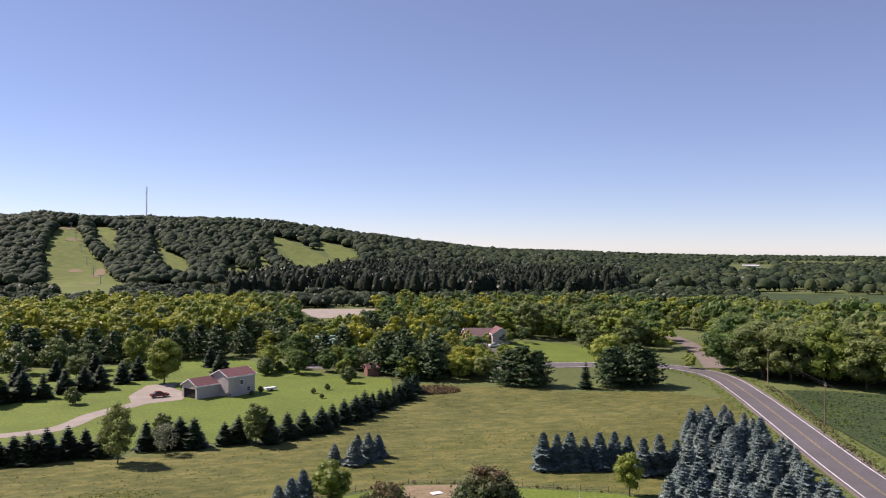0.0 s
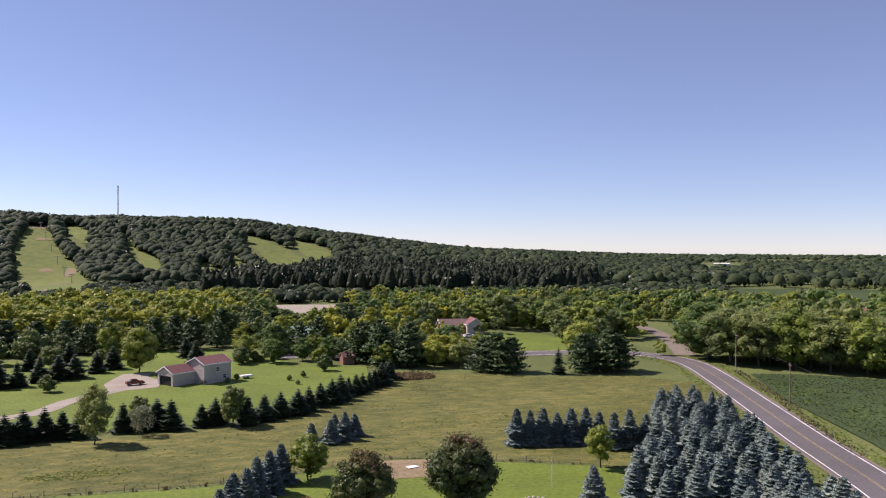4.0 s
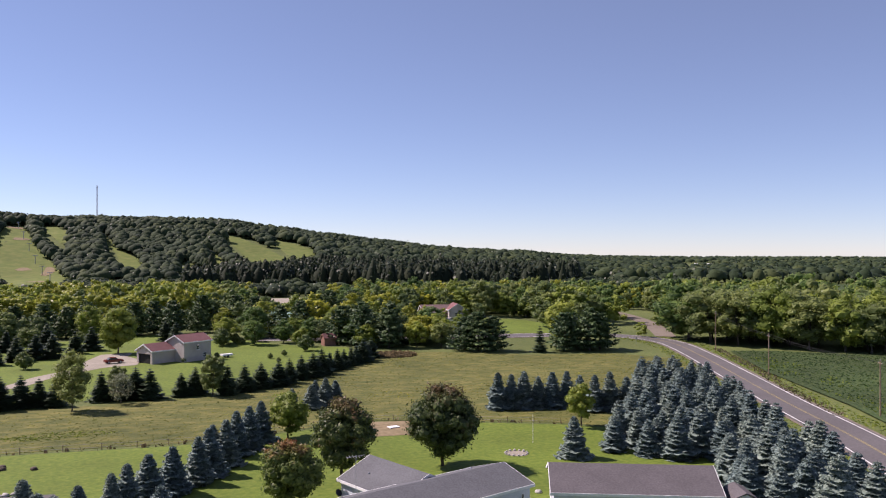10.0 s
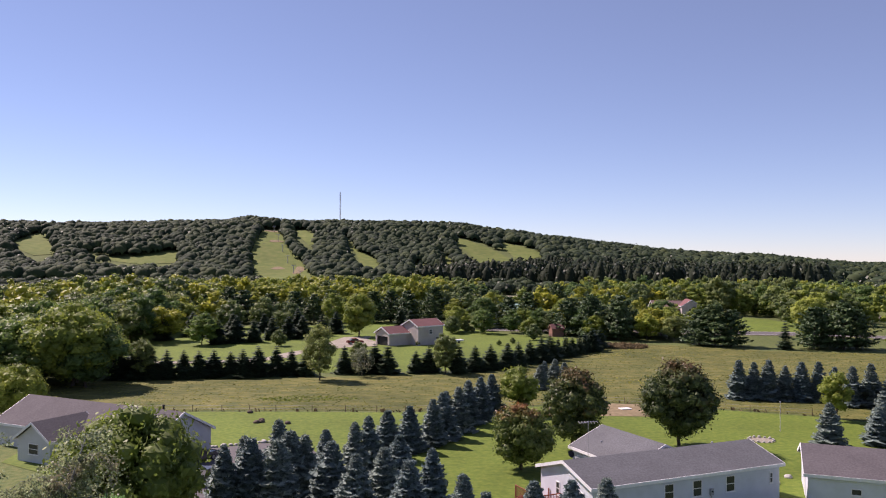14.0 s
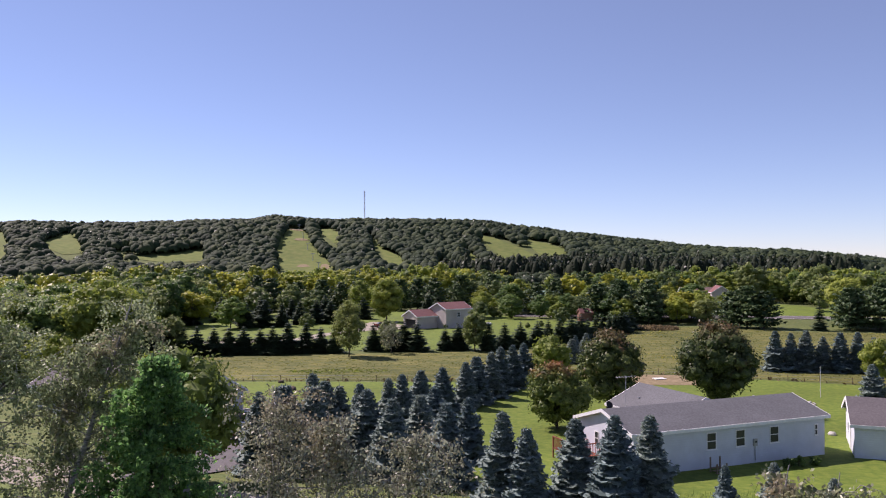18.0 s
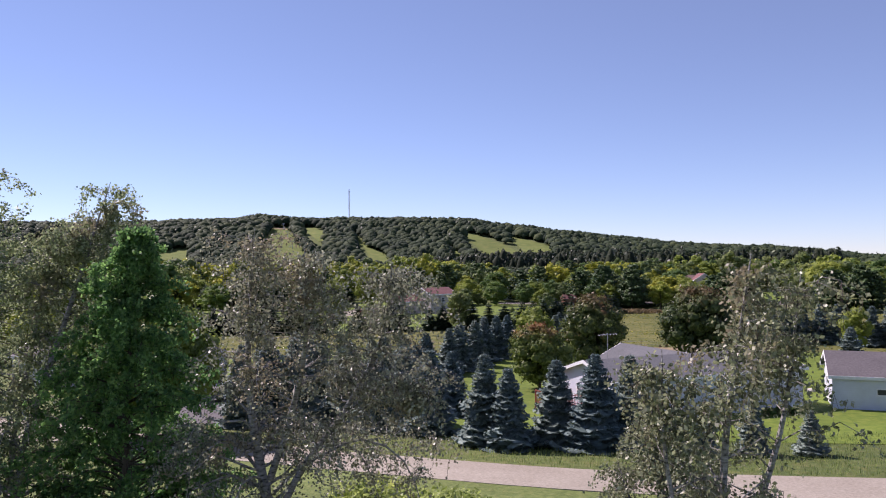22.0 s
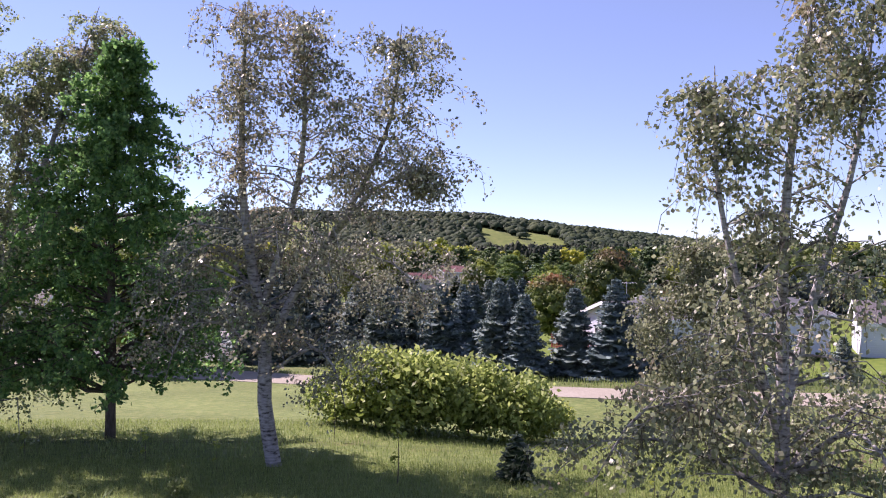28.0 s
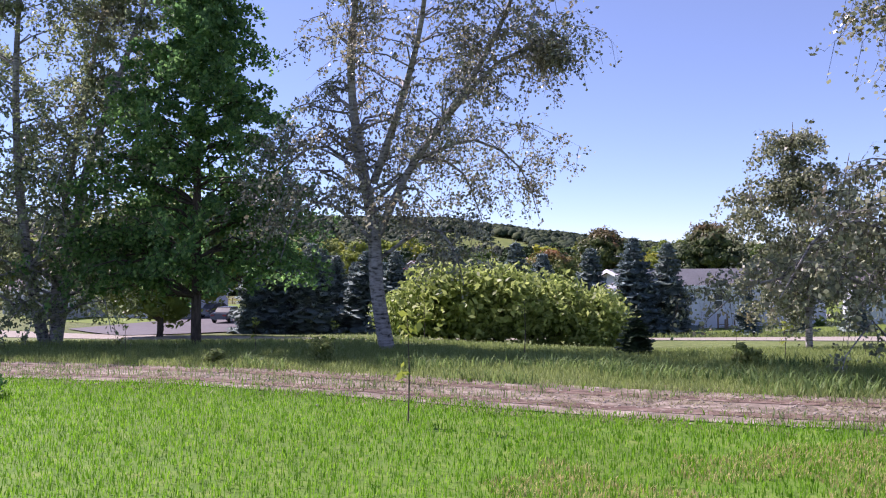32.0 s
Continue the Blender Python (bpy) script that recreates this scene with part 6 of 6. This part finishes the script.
car(pose(-9.5, 211, float(ground_z(-9.5, 211)) + 0.09, 0, 0, 20), "red_paint", "dark red car parked on the gravel court")
car(pose(-18.6, 87.6, float(ground_z(-18.6, 87.6)) + 0.1, 0, 0, 60), "grey_paint", "dark car parked on the asphalt drive")
car(pose(-15.8, 79.6, float(ground_z(-15.8, 79.6)) + 0.1, 0, 0, 75), "grey_paint", "dark car parked beside the spruces")
car(pose(98.5, 272, float(ground_z(98.5, 272)) + 0.1, 0, 0, 15), "white", "white car parked before the red-roofed house")

# slab, fire ring, stones
slab = thing("white_slab", pose(37.0, 118.2, PLAIN + 0.08, 0, 0, 15), "small white concrete slab on bare sand", "slab")
part("slab", box(-0.85, 0.85, -0.6, 0.6, 0, 0.12, 0.02), M["white"], slab)
ring = thing("fire_ring", pose(48.6, 97.1, PLAIN + 0.06), "round patch of ash and stones on the lawn", "fire ring")
bm = bmesh.new()
bmesh.ops.create_circle(bm, cap_ends=True, radius=1.6, segments=24)
part("ash_bed", bm, M["gravel"], ring)
r = np.random.default_rng(8)


def boulder(name, x, y, size, material, label, seed):
    q = np.random.default_rng(seed)
    bm = bmesh.new()
    bmesh.ops.create_icosphere(bm, subdivisions=2, radius=size)
    for v in bm.verts:
        v.co *= 1 + q.uniform(-0.16, 0.16)
        v.co.z *= 0.65
    ob = part(name, bm, M[material], None, smooth=True)
    ob.location = (x, y, float(ground_z(x, y)) + size * 0.3)
    return tagged(ob, label, "stone", "stones")


for i in range(14):
    a = i * 2 * math.pi / 14
    bm = bmesh.new()
    bmesh.ops.create_icosphere(bm, subdivisions=1, radius=0.18 * r.uniform(0.8, 1.3))
    bmesh.ops.translate(bm, vec=(1.5 * math.cos(a), 1.5 * math.sin(a), 0.08), verts=bm.verts)
    part("stone", bm, M["concrete"], ring)
for i, (x, y) in enumerate(((-16.2, 108.9), (-15.6, 109.3), (-15.8, 110.4), (-11.9, 108.3), (-18.5, 116.2))):
    boulder("stone", x, y, 0.45, "bark", "dark stone lying on the mown lawn", 30 + i)
for i in range(12):
    boulder("stone", -20.5 + i * 0.75 + r.uniform(-0.3, 0.3), 94.0 + i * 0.3 + r.uniform(-0.3, 0.3), r.uniform(0.25, 0.5), "concrete", "pale stone edging the asphalt drive", 50 + i)
for i, (x, y) in enumerate(((42.6, 80.5), (43.8, 79.8), (41.5, 77.6))):
    boulder("stone", x, y, 0.4, "concrete", "pale stone between house and garage", 70 + i)

# power line along the road
POLES = [(150, 190.6, 10.5), (130, 145, 9.2), (114.8, 100.4, 9.5), (98, 58, 9.5)]
tops = []
for x, y, hh in POLES:
    p = thing("utility_pole", pose(x, y, PLAIN, 0, 0, 65), "weathered wooden utility pole beside the field", "utility pole", "utility poles")
    part("pole", rod([(0, 0, -0.5), (0, 0, hh)], [0.14, 0.09], 10), M["wood"], p)
    part("crossarm", box(-0.9, 0.9, -0.06, 0.06, hh - 0.6, hh - 0.48), M["wood"], p)
    for dx in (-0.8, 0, 0.8):
        z0 = hh - 0.48 if dx else hh
        part("insulator", rod([(dx, 0, z0), (dx, 0, z0 + 0.18)], [0.05, 0.03], 8), M["steel"], p)
    tops.append((x, y, PLAIN + hh - 0.3))
for off in (-0.8, 0.0, 0.8):
    bm = bmesh.new()
    for a, b in zip(tops, tops[1:]):
        pts = [(a[0] + (b[0] - a[0]) * u + off * 0.42, a[1] + (b[1] - a[1]) * u - off * 0.9, a[2] + (b[2] - a[2]) * u - 3.2 * u * (1 - u) * 0.9 + (0.3 if off == 0 else 0)) for u in np.linspace(0, 1, 9)]
        rod(pts, [0.018] * 9, 4, bm)
    tagged(part("power_cable", bm, M["black"], None), "black overhead power cable between the poles", "cable")

# ---- small things on the lawns and verges ----
pole = thing("garden_pole", pose(53.3, 102.1, PLAIN), "thin white pole standing on the mown lawn", "pole")
part("shaft", rod([(0, 0, -0.3), (0, 0, 3.9)], [0.045, 0.03], 8), M["white"], pole)
part("cap", rod([(0, 0, 3.9), (0, 0, 3.98)], [0.06, 0.03], 8), M["white"], pole)

M["tarp"] = surface("blue_tarp", [(0.3, (0.03, 0.09, 0.32)), (0.7, (0.06, 0.15, 0.45))], 2.0, 0.45, 0.6, bump=0.5, dist=0.08)
tarp = thing("covered_woodpile", pose(55, 239, PLAIN, 0, 0, 20), "stack of firewood under a blue tarp", "woodpile")
bm = bmesh.new()
for i in range(9):
    for j in range(3):
        rod([(-1.3 + 0.32 * i, -0.5, 0.17 + 0.3 * j), (-1.3 + 0.32 * i, 0.5, 0.17 + 0.3 * j)], [0.15, 0.14], 7, bm)
part("logs", bm, M["wood"], tarp)
part("cover", prism([(-0.62, 0.55), (-0.55, 1.0), (0, 1.2), (0.55, 1.0), (0.62, 0.55), (0.56, 0.55), (0.5, 0.96), (0, 1.14), (-0.5, 0.96), (-0.56, 0.55)], 0, -1.6, 1.6), M["tarp"], tarp, "blue plastic tarp")
barrel = thing("water_tank", pose(53.8, 245.5, PLAIN), "round white water tank beside the shed", "tank")
part("body", rod([(0, 0, 0), (0, 0, 0.1), (0, 0, 1.2), (0, 0, 1.4)], [0.75, 0.8, 0.8, 0.45], 18), M["white"], barrel)
part("lid", rod([(0, 0, 1.4), (0, 0, 1.48)], [0.25, 0.22], 14), M["black"], barrel)

sign = thing("road_sign", pose(135.2, 208.2, PLAIN, 0, 0, -60), "small dark-backed road sign at the bend", "sign")
part("post", rod([(0, 0, -0.3), (0, 0, 2.2)], [0.04, 0.04], 6), M["steel"], sign)
part("plate", box(-0.35, 0.35, 0.045, 0.07, 1.5, 2.2), M["steel"], sign)

for x, y, s in ((28, 208.2, 0.32), (32.1, 212.6, 0.36), (29.3, 200.9, 0.28), (15, 212.5, 0.35), (12.6, 208.6, 0.3), (6.8, 207.6, 0.28), (24, 246, 0.4), (39, 247, 0.4)):
    stand(grey_bush, x, y, s, label="small garden shrub on the mown lawn")

trailer = thing("utility_trailer", pose(17.5, 214.5, PLAIN, 0, 0, 25), "small white trailer parked beside the house", "trailer")
part("bed", box(-1.5, 1.5, -0.75, 0.75, 0.5, 0.95, 0.03), M["white"], trailer)
part("drawbar", rod([(1.5, 0, 0.55), (2.6, 0, 0.5)], [0.05, 0.04], 6), M["steel"], trailer)
for s in (-0.85, 0.85):
    part("wheel", rod([(0, s - 0.09, 0.32), (0, s + 0.09, 0.32)], [0.32, 0.32], 14), M["black"], trailer)

# wire fence along the edge of the lawn
FENCE = [(-40, 117.8), (-15, 117.6), (4, 116.9), (17, 119.3), (34, 124.3), (51, 118.3), (63, 112.8)]
line = curve_points(FENCE, 4.0)
fence = thing("wire_fence", pose(0, 0, PLAIN), "low wire fence on wooden posts along the meadow", "fence")
for p in line:
    part("post", rod([(p[0], p[1], -0.4), (p[0], p[1], 0.95)], [0.06, 0.05], 6), M["wood"], fence)
for z in (0.4, 0.85):
    part("wire", rod([(p[0], p[1], z) for p in line], [0.012] * len(line), 4), M["steel"], fence)
tufts("fence_grass", 3500, (-42, 64, 111, 126), 0.5, 0.2, M["weed"], "dry uncut grass under the fence", 31, near_line(FENCE, 0.45))
tufts("clover_patch", 2600, (-22, -2, 122, 134), 0.16, 0.22, M["verge"], "greener patch of clover in the meadow", 32, lambda a, b: ((a + 11.7) / 8) ** 2 + ((b - 128) / 2.6) ** 2 < 1 + 0.5 * noise.noise(Vector((a * 0.4, b * 0.4, 1))))
